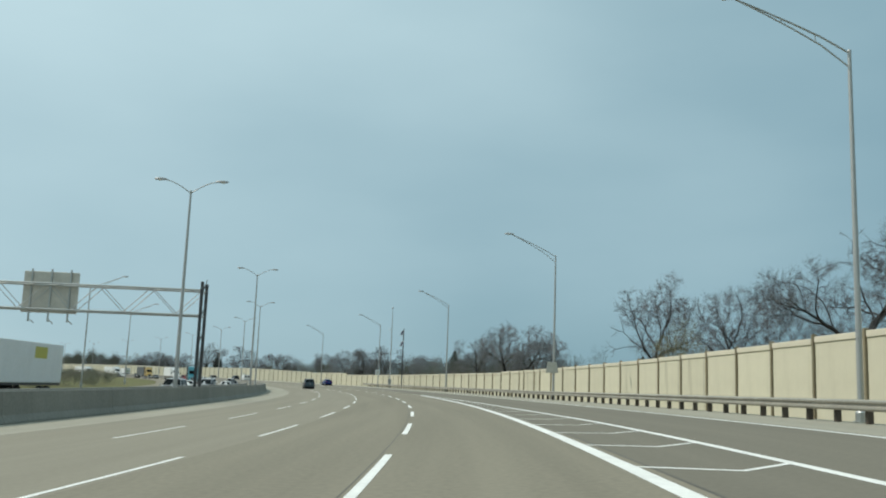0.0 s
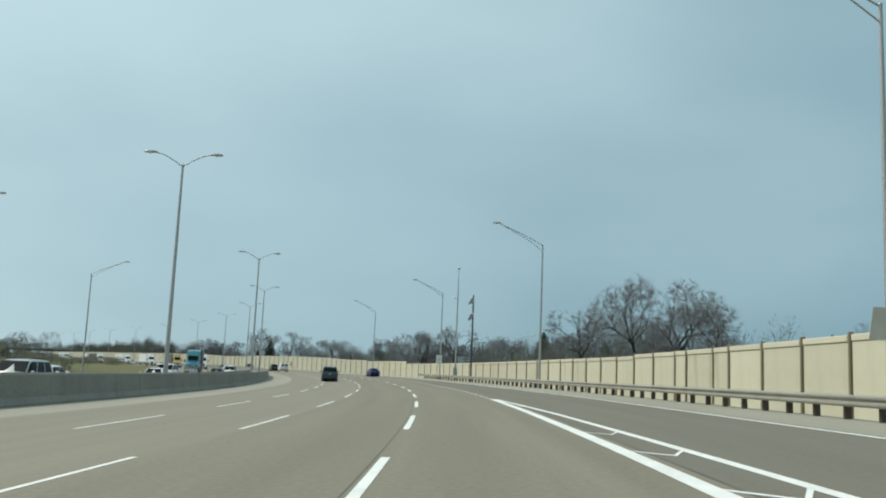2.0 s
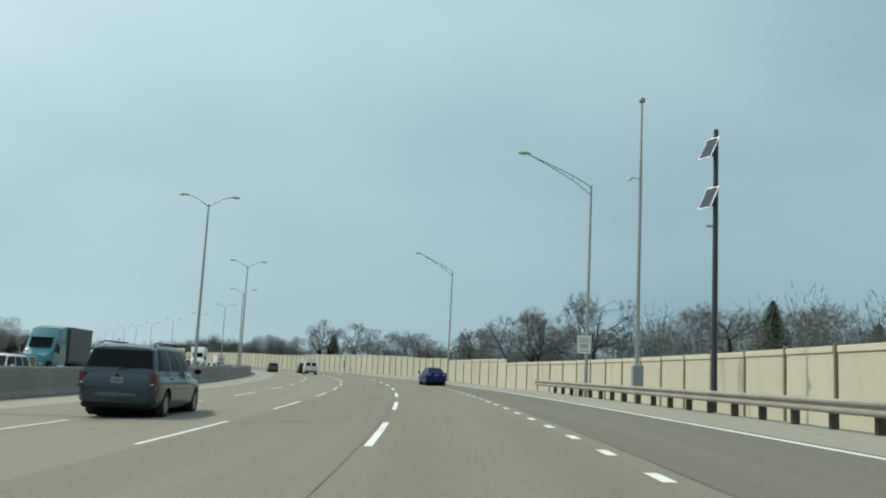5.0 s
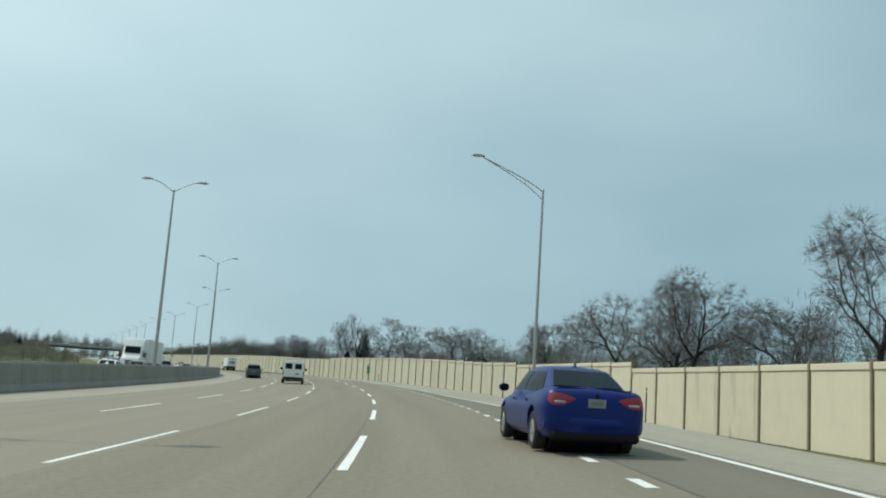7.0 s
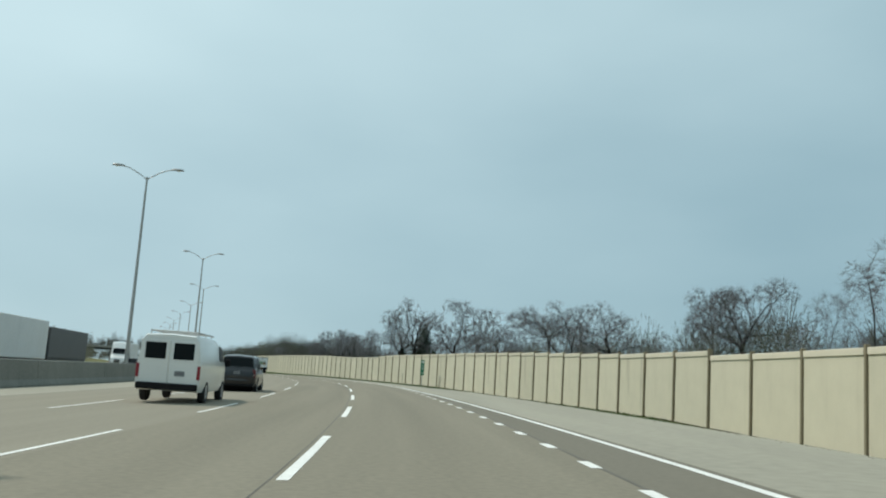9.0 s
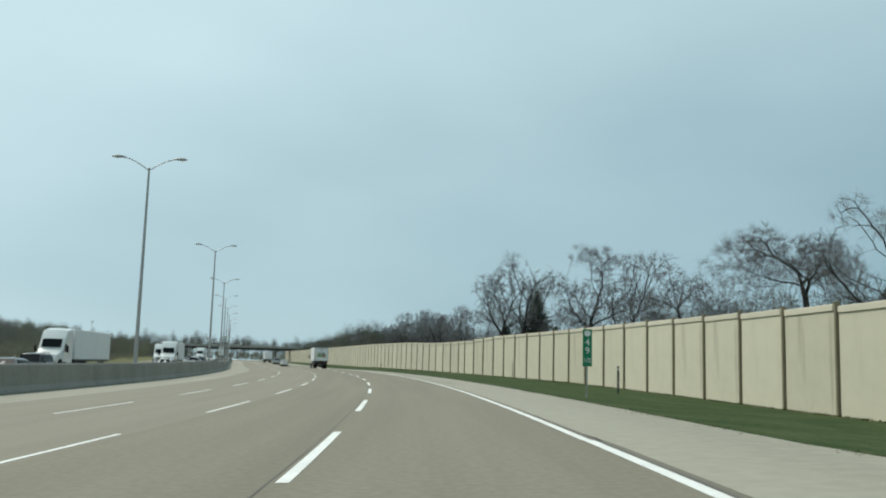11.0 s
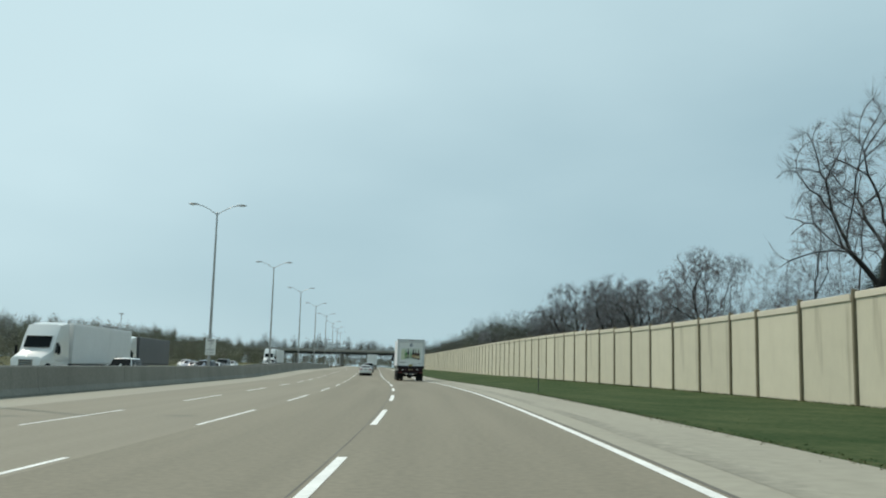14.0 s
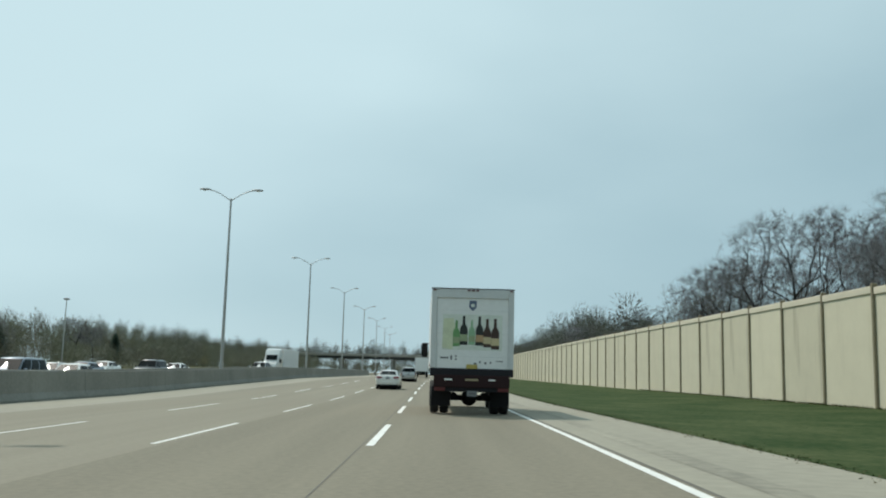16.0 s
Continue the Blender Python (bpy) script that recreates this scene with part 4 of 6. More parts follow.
rt = random.Random(11)
KINDS = {
    "oak": [tree("bare_tree", 3, "oak", "broad leafless oak with winding dark limbs behind the wall"),
            tree("bare_tree", 14, "oak", "rounded leafless tree with heavy spreading limbs behind the wall")],
    "vase": [tree("bare_tree", 8, "vase", "leafless elm with forked upswept limbs behind the wall"),
             tree("bare_tree", 9, "vase", "tall forked leafless tree with thin outer twigs behind the wall")],
    "umb": [tree("bare_tree", 21, "umbrella", "leafless tree with rounded tufted crown behind the wall"),
            tree("bare_tree", 24, "umbrella", "tall leafless tree with domed twig clumps behind the wall")],
    "tall": [tree("bare_tree", 131, "tall", "tall leafless tree with crooked trunk and tufted crown behind the wall"),
             tree("bare_tree", 137, "tall", "upright leafless tree with winding limbs and rounded crown behind the wall")],
    "thin": [tree("bare_tree", 34, "thin", "slender leafless tree with dark forking stems behind the wall", stems=2)],
    "bush": [tree("bare_tree", 55, "bush", "dense grey leafless thicket tree behind the wall", stems=2),
             tree("bare_tree", 58, "bush", "hazy many-stemmed leafless tree behind the wall", stems=3)],
    "bud": [tree("bare_tree", 71, "bush", "young tree with budding reddish twigs behind the wall", twig=M_BUD, stems=3)],
    "fan": [tree("bare_tree", 91, "dome", "leafless tree with several fanning stems behind the wall", stems=4)],
    "dome": [tree("bare_tree", 95, "dome", "huge domed leafless tree of several dark stems behind the wall", stems=4)],
    "far_round": [tree("bare_tree", 105, "umbrella", "rounded grey leafless tree in the distance", far=4), tree("bare_tree", 107, "oak", "spreading grey leafless tree in the distance", far=4)],
    "far_bush": [tree("bare_tree", 109, "bush", "dense grey leafless thicket in the distance", stems=2, far=4), tree("bare_tree", 112, "bush", "budding olive thicket in the distance", twig=M_BUD, stems=3, far=4)],
    "lean": [tree("bare_tree", 83, "vase", "leaning leafless tree with two long arching stems behind the wall", lean=0.55, stems=1)],
}
used = set()


def spread(me):
    flat = np.empty(len(me.vertices) * 3, np.float32)
    me.vertices.foreach_get("co", flat)
    return flat.reshape(-1, 3)


POINTS = {ob["label"]: np.concatenate([spread(c.data) for c in ob.children]) for k in KINDS for ob in KINDS[k]}


def clear_of_wall(label, s, u, f, turn):
    """Moves a tree back until no limb lower than the wall's top reaches the wall."""
    p = POINTS[label]
    low = p[p[:, 2] * f < WALL_TOP(s) - WALL_FOOT(s) + 0.5]
    a = radians(turn)
    return max(u, WALL_U(s) + 0.5 - f * float((low[:, 0] * math.cos(a) - low[:, 1] * math.sin(a)).min()))



def plant(kind, s, u, height, turn=None, group="bare trees behind the wall"):
    turn = rt.uniform(0, 360) if turn is None else turn
    ob = rt.choice(KINDS[kind])
    f = height / 12
    if u > 0:
        u = clear_of_wall(ob["label"], s, u, f, turn)
    m = behind(s, u) @ Matrix.Rotation(radians(turn), 4, "Z")
    if ob.name not in used:
        used.add(ob.name)
        ob.matrix_basis = m @ Matrix.Diagonal((f, f, f, 1))
    else:
        ob = copy_thing(ob, m)
        ob.scale = (f, f, f)
    ob["group"] = group
    return ob


# the single trees that stand out: kind, along, across, height
for k, s, u, h in (("oak", 41, 31.0, 16.5),
                   ("vase", 68, 24.5, 14.4),
                   ("thin", 67, 27.0, 13.5),
                   ("bud", 60, 24.6, 9.1),
                   ("vase", 51, 26.0, 11.0),
                   ("bush", 51, 29.0, 11.5),
                   ("bush", 47, 31.0, 10.5),
                   ("dome", 127, 26.0, 13.8),
                   ("fan", 122, 29.0, 10.4),
                   ("bush", 141, 29.0, 10.2),
                   ("tall", 157, 27.0, 12.2),
                   ("bush", 155, 31.0, 11.9),
                   ("dome", 270, 27.0, 13.4),
                   ("thin", 281.6, 27.5, 11.2),
                   ("tall", 248.6, 26.0, 12.6),
                   ("tall", 253.6, 25.6, 12.2),
                   ("tall", 224.0, 25.4, 12.6),
                   ("oak", 236, 27.0, 8.8),
                   ("oak", 259, 29.0, 10.2),
                   ("bush", 294, 31.0, 9.5),
                   ("vase", 319, 35.0, 12.4),
                   ("vase", 423, 25.2, 17.6),
                   ("thin", 428, 25.5, 13.6),
                   ("vase", 411.2, 25.0, 17.4),
                   ("tall", 387, 26.0, 15.2), ("bush", 391, 29.0, 9.6),
                   ("lean", 382, 26.0, 13.4),
                   ("bush", 402, 29.0, 10.4),
                   ("fan", 476, 27.5, 12.6),
                   ("vase", 470, 26.0, 11.3),
                   ("tall", 453.5, 26.5, 12.7),
                   ("fan", 500, 26.0, 14.6),
                   ("fan", 511, 28.0, 12.4),
                   ("umb", 484.9, 27.0, 11.0),
                   ("bush", 482, 29.0, 11.0),
                   ("thin", 523, 27.0, 10.7), ("bush", 40, 33, 9),
                   ("thin", 137, 29, 9.5),
                   ("oak", 222.8, 50.8, 12.9),
                   ("bush", 187, 32, 8.8),
                   ("umb", 200, 30, 9.8),
                   ("bush", 210, 30, 10),
                   ("bush", 220, 31, 9.5),
                   ("umb", 243, 31, 10),
                   ("umb", 302, 30, 11),
                   ("oak", 327, 29, 11),
                   ("vase", 337, 27, 12),
                   ("umb", 349, 29, 12),
                   ("bush", 358, 28, 11),
                   ("oak", 367, 28, 11),
                   ("bush", 375, 30, 9),
                   ("bush", 440, 30, 10),
                   ("bush", 449, 29, 11)):
    plant(k, s, u, h)
for s in np.arange(90, 560, 42.0):
    plant(rt.choice(("bush", "bush", "thin")), s + rt.uniform(-4, 4), rt.uniform(36, 56), rt.uniform(7.5, 10))
for s in np.arange(560, 800, 17.0):
    plant(rt.choice(("far_bush", "far_bush", "far_round")), s + rt.uniform(-5, 5), rt.uniform(26, 42), rt.uniform(10, 14.5))
fir = spruce(5, 12.0)
fir.matrix_basis = behind(416.5, 28.6) @ Matrix.Diagonal((1.04, 1.04, 1.04, 1))
for s, u, f in ((424, 26.2, 0.66), (399, 25.6, 0.55), (344, 31, 0.62), (214.3, 41.1, 0.98), (221.7, 58.3, 0.9), (150, 60, 0.8), (312, 47, 0.7)):
    copy_thing(fir, behind(s, u)).scale = (f, f, f)

# far woods behind both verges
b1 = brush("far_woods", 2, 46, 16, 10.5, 20000, "grey-brown leafless woods far behind the wall", fine=0.55)
b3 = brush("far_woods", 17, 46, 16, 16.0, 12200, "tall grey leafless woods in the distance", 1.3, 1.1)
TALL = knots((552, 0.66), (575, 0.78), (606, 1.1), (660, 1.1), (700, 1.02), (860, 0.9))
b2 = brush("far_woods", 9, 46, 14, 9.5, 10200, "olive and brown leafless brush on the far verge", 1.15, 1.0, M_HAZED_SCRUB)
b1.matrix_basis = behind(60, 70) @ Matrix.Rotation(radians(90), 4, "Z")
WOODS = knots((152, 1.10), (248, 1.08), (258, 0.86), (278, 0.84), (309, 1.02), (340, 1.14), (372, 1.14), (395, 0.6), (440, 0.6), (490, 1.2), (530, 1.3))
b3.matrix_basis = behind(552, 35) @ Matrix.Rotation(radians(90), 4, "Z") @ Matrix.Diagonal((1, 1, TALL(552), 1))
for s in np.arange(592, 860, 40):
    copy_thing(b3, behind(s, 35) @ Matrix.Rotation(radians(90 + 180 * (int(s / 40) % 2)), 4, "Z")).scale = (1, 1, rt.uniform(0.92, 1.06) * TALL(s))
for s in np.arange(152, 530, 40):
    copy_thing(b1, behind(s, 35) @ Matrix.Rotation(radians(90 + 180 * (int(s / 40) % 2)), 4, "Z")).scale = (1, 1, rt.uniform(0.92, 1.06) * WOODS(s))
b2.matrix_basis = lay(150, -92, 0.2, 90)
for s in np.arange(196, 900, 44):
    f = knots((0, 0.55), (300, 0.6), (360, 0.9), (540, 0.8), (580, 1.0), (640, 1.4), (900, 1.75))(s)
    ob = copy_thing(b2, lay(s, -86 + rt.uniform(-8, 6), 0.6, 90 + 180 * (int(s) % 2)))
    ob.scale = (1.1, max(1, f), f * rt.uniform(0.85, 1.1))
    ob = copy_thing(b2, lay(s + 20, -58 + rt.uniform(-5, 5), 0.3, 90))
    ob.scale = (0.9, 0.6, knots((0, 0.14), (340, 0.16), (420, 0.42), (560, 0.55), (650, 0.95), (900, 1.35))(s) * rt.uniform(0.75, 1.15))
for s in (40, 84, 128, 172, 340, 384, 428, 472, 516, 560):
    ob = copy_thing(b2, lay(s, -45 + rt.uniform(-2, 2), 0.0, 90 + 180 * (int(s) % 3 == 0)))
    ob.scale = (0.95, 0.35, (0.36 if s < 200 else 0.3) * rt.uniform(0.7, 1.2))
for s in np.arange(300, 760, 19.0):
    ob = plant(rt.choice(("far_bush", "far_bush", "far_round")), s, -70 + rt.uniform(-9, 9), rt.uniform(6.5, 10), group="bare trees on the far verge")
    ob["label"] = "leafless grey tree on the far verge"
for s, u in ((470, -66), (505, -72), (560, -60), (618, -64)):
    copy_thing(fir, lay(s, u, 0.8)).scale = (0.55, 0.55, 0.55)
for u in np.arange(-88, 90, 44):
    for s in (1040, 1062):
        copy_thing(b2, lay(s + rt.uniform(-4, 4), u + rt.uniform(-6, 6), 0.4)).scale = (1.05, 1.0, rt.uniform(0.7, 0.95))
for u in np.arange(-190, 200, 44):
    copy_thing(b3, lay(1125 + rt.uniform(-6, 6), u, 2.0)).scale = (1.1, 1.5, 1.35 + rt.uniform(-0.15, 0.15))
    if abs(u) < 125:
        copy_thing(b3, lay(1085 + rt.uniform(-6, 6), u + 20, 1.5, 180)).scale = (1.1, 1.5, 1.05 + rt.uniform(-0.15, 0.15))
for s in np.arange(590, 840, 40):
    copy_thing(b2, lay(s, -104 + rt.uniform(-5, 5), 1.5, 90)).scale = (1, 1, knots((590, 1.5), (840, 2.1))(s))

# ---------------------------------------------------------------- vehicles
M_TYRE = surface("tyre rubber", (0.022, 0.022, 0.022), 0.9, vary=0.2, bump=0.2)
M_RIM = surface("alloy rim", (0.5, 0.5, 0.5), 0.35, 0.8, vary=0.06, bump=0)
M_GLASS = surface("dark tinted car glass", (0.010, 0.013, 0.014), 0.3, vary=0.1, bump=0, gloss=0.06)
M_PALEGLASS = surface("rear glass with sky glare", (0.006, 0.016, 0.022), 0.08, vary=0.4, coarse=1.6, bump=0, gloss=0.06)
M_UNDER = surface("black underbody plastic", (0.014, 0.014, 0.015), 0.85, vary=0.2, bump=0.1, gloss=0.15)
M_TAIL = surface("red tail lamp lens", (0.24, 0.01, 0.02), 0.3, vary=0.1, bump=0, coat=0.3)
M_DIMTAIL = surface("dusty red lamp lens", (0.10, 0.012, 0.014), 0.4, vary=0.2, bump=0)
M_CLEAR = surface("clear lamp lens", (0.33, 0.32, 0.32), 0.35, vary=0.1, bump=0, coat=0.15)
M_PLATE = surface("pale number plate", (0.2, 0.21, 0.215), 0.5, vary=0.1, bump=0)
M_CHROME = surface("chrome trim", (0.6, 0.6, 0.6), 0.15, 1.0, vary=0.05, bump=0)


def paint(name, color, metal=0.3):
    return surface(name, color, 0.32, metal, vary=0.05, bump=0, coat=0.7)


P_BLUE, P_TEAL, P_WHITE, P_SILVER, P_BLACK, P_RED, P_GREY, P_SLATE = (
    surface("deep blue metallic paint", (0.002, 0.016, 0.135), 0.38, 0.2, vary=0.08, bump=0, coat=0.14, gloss=0.22), paint("dark slate-teal metallic paint", (0.016, 0.036, 0.05)), paint("white car paint", (0.72, 0.72, 0.69), 0),
    paint("silver car paint", (0.42, 0.42, 0.41), 0.6), paint("black car paint", (0.012, 0.012, 0.014)), paint("red car paint", (0.3, 0.02, 0.02)),
    paint("dark grey car paint", (0.06, 0.062, 0.065)), paint("slate-blue car paint", (0.10, 0.14, 0.19)))
M_BOX = surface("white box body panels", (0.74, 0.75, 0.74), 0.45, vary=0.05, coarse=0.5, fine=6, bump=0.05, stain=0.12)
M_BOXFRAME = surface("dull white door frame", (0.56, 0.58, 0.58), 0.5, vary=0.08, bump=0.05, stain=0.2)
M_LIFT = surface("dark red-brown lift platform", (0.03, 0.016, 0.017), 0.8, vary=0.25, bump=0.2, gloss=0.15)
M_BRASSPLATE = surface("dull tan plate", (0.3, 0.25, 0.15), 0.6, vary=0.25, bump=0)
M_SILL = surface("black steel sill", (0.018, 0.018, 0.022), 0.7, vary=0.25, bump=0.1, gloss=0.2)


def wheel(parent, m, r, w, rim=M_RIM, spokes=5):
    """A wheel whose axle lies along x; the outer face looks to +x."""
    wm = m @ Matrix.Rotation(radians(90), 4, "Y")
    wh = part("wheel", Shape().lathe([(r * 0.3, -w * 0.35), (r * 0.60, -w / 2), (r * 0.9, -w / 2), (r * 0.99, -w * 0.36), (r, 0), (r * 0.99, w * 0.36), (r * 0.9, w / 2), (r * 0.64, w / 2), (r * 0.60, w * 0.22), (r * 0.2, w * 0.2)], 18), M_TYRE, parent, "black tyre", 40, wm)
    sh = Shape().lathe([(r * 0.62, w * 0.30), (r * 0.64, w * 0.46), (r * 0.58, w * 0.44), (r * 0.56, w * 0.2)], 14)
    for k in range(spokes):
        a = 2 * math.pi * k / spokes
        sh.box((r * 0.33, 0, w * 0.36), (r * 0.58, r * 0.16, w * 0.1), 0.01, Matrix.Rotation(a, 4, "Z"))
    sh.lathe([(r * 0.14, w * 0.3), (r * 0.14, w * 0.44), (r * 0.05, w * 0.47)], 10)
    part("rim", sh, rim, wh, smooth=40)
    return wh


def body_ring(y, w, zb, zt, tuck=0.86):
    """Half outlines of a car's lower body mirrored into one closed ring."""
    h = zt - zb
    half = [(0, zb), (w * tuck * 0.8, zb), (w * tuck, zb + 0.03), (w * 0.955, zb + h * 0.16), (w * 0.985, zb + h * 0.34), (w, zb + h * 0.56), (w * 0.995, zb + h * 0.70), (w * 0.97, zb + h * 0.83), (w * 0.92, zb + h * 0.94), (w * 0.82, zt - 0.005), (w * 0.4, zt + 0.012), (0, zt + 0.02)]
    return [(x, y, z) for x, z in half] + [(-x, y, z) for x, z in half[-2:0:-1]]


def cabin_ring(y, wb, wt, zb, zt):
    half = [(0, zb), (wb, zb), (wb * 0.55 + wt * 0.45, zb * 0.45 + zt * 0.55), (wt, zt - 0.06), (wt * 0.86, zt - 0.012), (0, zt + 0.02)]
    return [(x, y, z) for x, z in half] + [(-x, y, z) for x, z in half[-2:0:-1]]


def slab(pts, n, t=0.012):
    """A thin pane through the given corners, pushed out along n."""
    n = Vector(n).normalized() * t
    return Shape().loft([[Vector(p) - n * 0.3 for p in pts], [Vector(p) + n for p in pts]])


ARCHED = {}


def hug(me):
    return BVHTree.FromPolygons([v.co.copy() for v in me.vertices], [tuple(q.vertices) for q in me.polygons])


def fitted(tree_of, rings, way, lift):
    """A curved pane or lens: rings of points cast along a direction on to a body, set a little proud of it."""
    way = Vector(way).normalized()
    laid = []
    for n, ring in enumerate(rings):
        row = []
        for q in ring:
            hit = tree_of.ray_cast(Vector(q) - way * 3.0, way)[0] or Vector(q)
            row.append(tuple(hit - way * (lift if n else -0.006)))
        laid.append(row)
    sh = Shape()
    m = len(laid[0])
    for row in laid:
        sh.v += row
    for n in range(len(laid) - 1):
        for k in range(m):
            sh.f.append((n * m + k, n * m + (k + 1) % m, (n + 1) * m + (k + 1) % m, (n + 1) * m + k))
    sh.f.append(tuple((len(laid) - 1) * m + k for k in range(m)))
    return sh


def shrunk(outline, steps=(1.0, 0.97, 0.7, 0.4, 0.12)):
    """An outline and smaller ones inside it, about its middle."""
    mid = sum((Vector(q) for q in outline), Vector()) / len(outline)
    return [[mid + (Vector(q) - mid) * t for q in outline] for t in steps]


def arched_body(rings, key, paint_m, wheels, r, W):
    """The lower body with its wheel arches cut out."""
    if key not in ARCHED:
        ob = new("cut_body", Shape().loft(rings).mesh("body", paint_m))
        cut = Shape()
        for y in wheels:
            cut.lathe([(r + 0.065, -W), (r + 0.065, W)], 28, Matrix.Translation((0, y, r + 0.03)) @ Matrix.Rotation(radians(90), 4, "Y"))
        tool = new("cut_tool", cut.mesh("cut_tool", paint_m))
        mod = ob.modifiers.new("cut", "BOOLEAN")
        mod.object, mod.operation, mod.solver = tool, "DIFFERENCE", "EXACT"
        ARCHED[key] = bpy.data.meshes.new_from_object(ob.evaluated_get(bpy.context.evaluated_depsgraph_get()))
        bpy.data.objects.remove(ob)
        bpy.data.objects.remove(tool)
    me = ARCHED[key].copy()
    me.name = "body"
    me.materials.clear()
    me.materials.append(paint_m)
    me.polygons.foreach_set("use_smooth", [True] * len(me.polygons))
    me.set_sharp_from_angle(angle=radians(36))
    return me


def car(name, label, m, L, W, H, paint_m, style="sedan", group="", glass=M_GLASS, rims=M_RIM, r=0.33):
    """A car with its rear at -L/2 along y. The style sets the outline of bonnet, cabin and tail."""
    ob = thing(name, label, "minivan" if style == "van" else "car", m, group)
    w, y0, y1 = W / 2, -L / 2, L / 2
    belt = {"sedan": 0.95, "suv": 1.06, "van": 1.08}[style] * (H / {"sedan": 1.46, "suv": 1.7, "van": 1.75}[style])
    deck = {"sedan": belt + 0.115, "suv": belt, "van": belt}[style]
    hood = {"sedan": belt - 0.08, "suv": belt - 0.02, "van": belt - 0.1}[style]
    st = [(y0 + 0.0, w * 0.76, 0.38, deck - 0.17), (y0 + 0.03, w * 0.86, 0.33, deck - 0.08), (y0 + 0.09, w * 0.92, 0.29, deck - 0.02), (y0 + 0.20, w * 0.965, 0.26, deck), (y0 + 0.42, w * 0.99, 0.23, deck + 0.005), (y0 + 0.75, w, 0.20, deck - 0.01),
          (y0 + L * 0.33, w, 0.19, belt), (y0 + L * 0.55, w, 0.19, belt), (y1 - L * 0.25, w * 0.99, 0.2, hood + 0.03), (y1 - 0.55, w * 0.95, 0.22, hood - 0.04),
          (y1 - 0.18, w * 0.87, 0.27, hood - 0.16), (y1 - 0.03, w * 0.74, 0.34, hood - 0.30), (y1, w * 0.66, 0.40, hood - 0.36)]
    axles = (y0 + L * 0.205, y1 - L * 0.19)
    hull = arched_body([body_ring(*q) for q in st], (L, W, H, style), paint_m, axles, r, W)
    part("body", hull, None, ob)
    hull = hug(hull)
    for yy in axles:
        part("wheel_housing", Shape().lathe([(r + 0.06, -w + 0.28), (r + 0.06, w - 0.28)], 20, Matrix.Translation((0, yy, r + 0.03)) @ Matrix.Rotation(radians(90), 4, "Y")), M_UNDER, ob)
    wt = w * {"sedan": 0.66, "suv": 0.74, "van": 0.76}[style]
    if style == "sedan":
        pr = [(y0 + 0.42, 0.9, belt + 0.06), (y0 + 1.28, 0.96, H - 0.05), (y0 + 1.75, 0.99, H), (y0 + 2.4, 1.0, H), (y0 + 2.85, 0.98, H - 0.05), (y1 - 1.22, 0.9, belt - 0.02)]
    else:
        pr = [(y0 + 0.06, 0.95, belt), (y0 + 0.34, 0.97, H - 0.08), (y0 + 0.62, 1.0, H), (y0 + 2.3, 1.0, H + 0.01), (y0 + 2.9, 0.98, H - 0.06), (y1 - (1.05 if style == "van" else 1.3), 0.9, belt - 0.02)]
    rings = []
    for y, f, z in pr:
        low = min(z, belt - 0.03)
        t = (z - belt) / (H - belt)
        rings.append(cabin_ring(y, w * 0.94 * f, (w * 0.92 * (1 - max(t, 0)) + wt * max(t, 0)) * f, low - 0.05, max(z, belt)))
    roof = part("cabin", Shape().loft(rings), paint_m, ob, smooth=45)
    roof = hug(roof.data)
    # panes
    (ya, _, za), (yb, _, zb), (yc, _, zc), (yd, _, zd), (ye, _, ze), (yf, _, zf) = pr
    k = 0.16 if style == "sedan" else 0.12
    lerp = lambda a, b, t: a + (b - a) * t
    wa, wb_ = (w * 0.72, wt * 0.80) if style == "sedan" else (w * 0.84, wt * 0.92)
    rear = [(s * lerp(wa, wb_, t), lerp(ya, yb, t), lerp(za, zb, t)) for s, t in ((-1, k + 0.06), (1, k + 0.06), (1, 0.9), (-1, 0.9))]
    part("rear_window", slab(rear, (0, -1, 0.6 if style == "sedan" else 0.15), 0.022), glass, ob)
    front = [(s * lerp(wa, wb_, t), lerp(yf, ye, t), lerp(zf, ze, t)) for s, t in ((1, 0.12), (-1, 0.12), (-1, 0.95), (1, 0.95))]
    part("windscreen", slab(front, (0, 1, 0.6), 0.022), M_GLASS, ob)
    bays = 2 if style == "sedan" else 3
    lo_y0, lo_y1 = (ya + 0.34, yf - 0.25) if style == "sedan" else (ya + 0.22, yf - 0.25)
    hi_y0, hi_y1 = (yb - 0.08, ye + 0.05) if style == "sedan" else (yb + 0.12, ye + 0.05)
    for sgn in (-1, 1):
        for n in range(bays):
            t0, t1 = n / bays + 0.015, (n + 1) / bays - 0.015
            zlo, zhi = belt + 0.035, H - 0.10
            edge = []
            for c0, c1 in (((t0, 0), (t1, 0)), ((t1, 0), (t1, 1)), ((t1, 1), (t0, 1)), ((t0, 1), (t0, 0))):
                for k in range(5):
                    t, v = lerp(c0[0], c1[0], k / 5), lerp(c0[1], c1[1], k / 5)
                    edge.append((sgn * w * 0.8, lerp(lerp(lo_y0, lo_y1, t), lerp(hi_y0, hi_y1, t), v), lerp(zlo, zhi, v)))
            part("side_window", fitted(roof, shrunk(edge), (-sgn, 0, -0.1), 0.008), M_GLASS, ob, smooth=30)
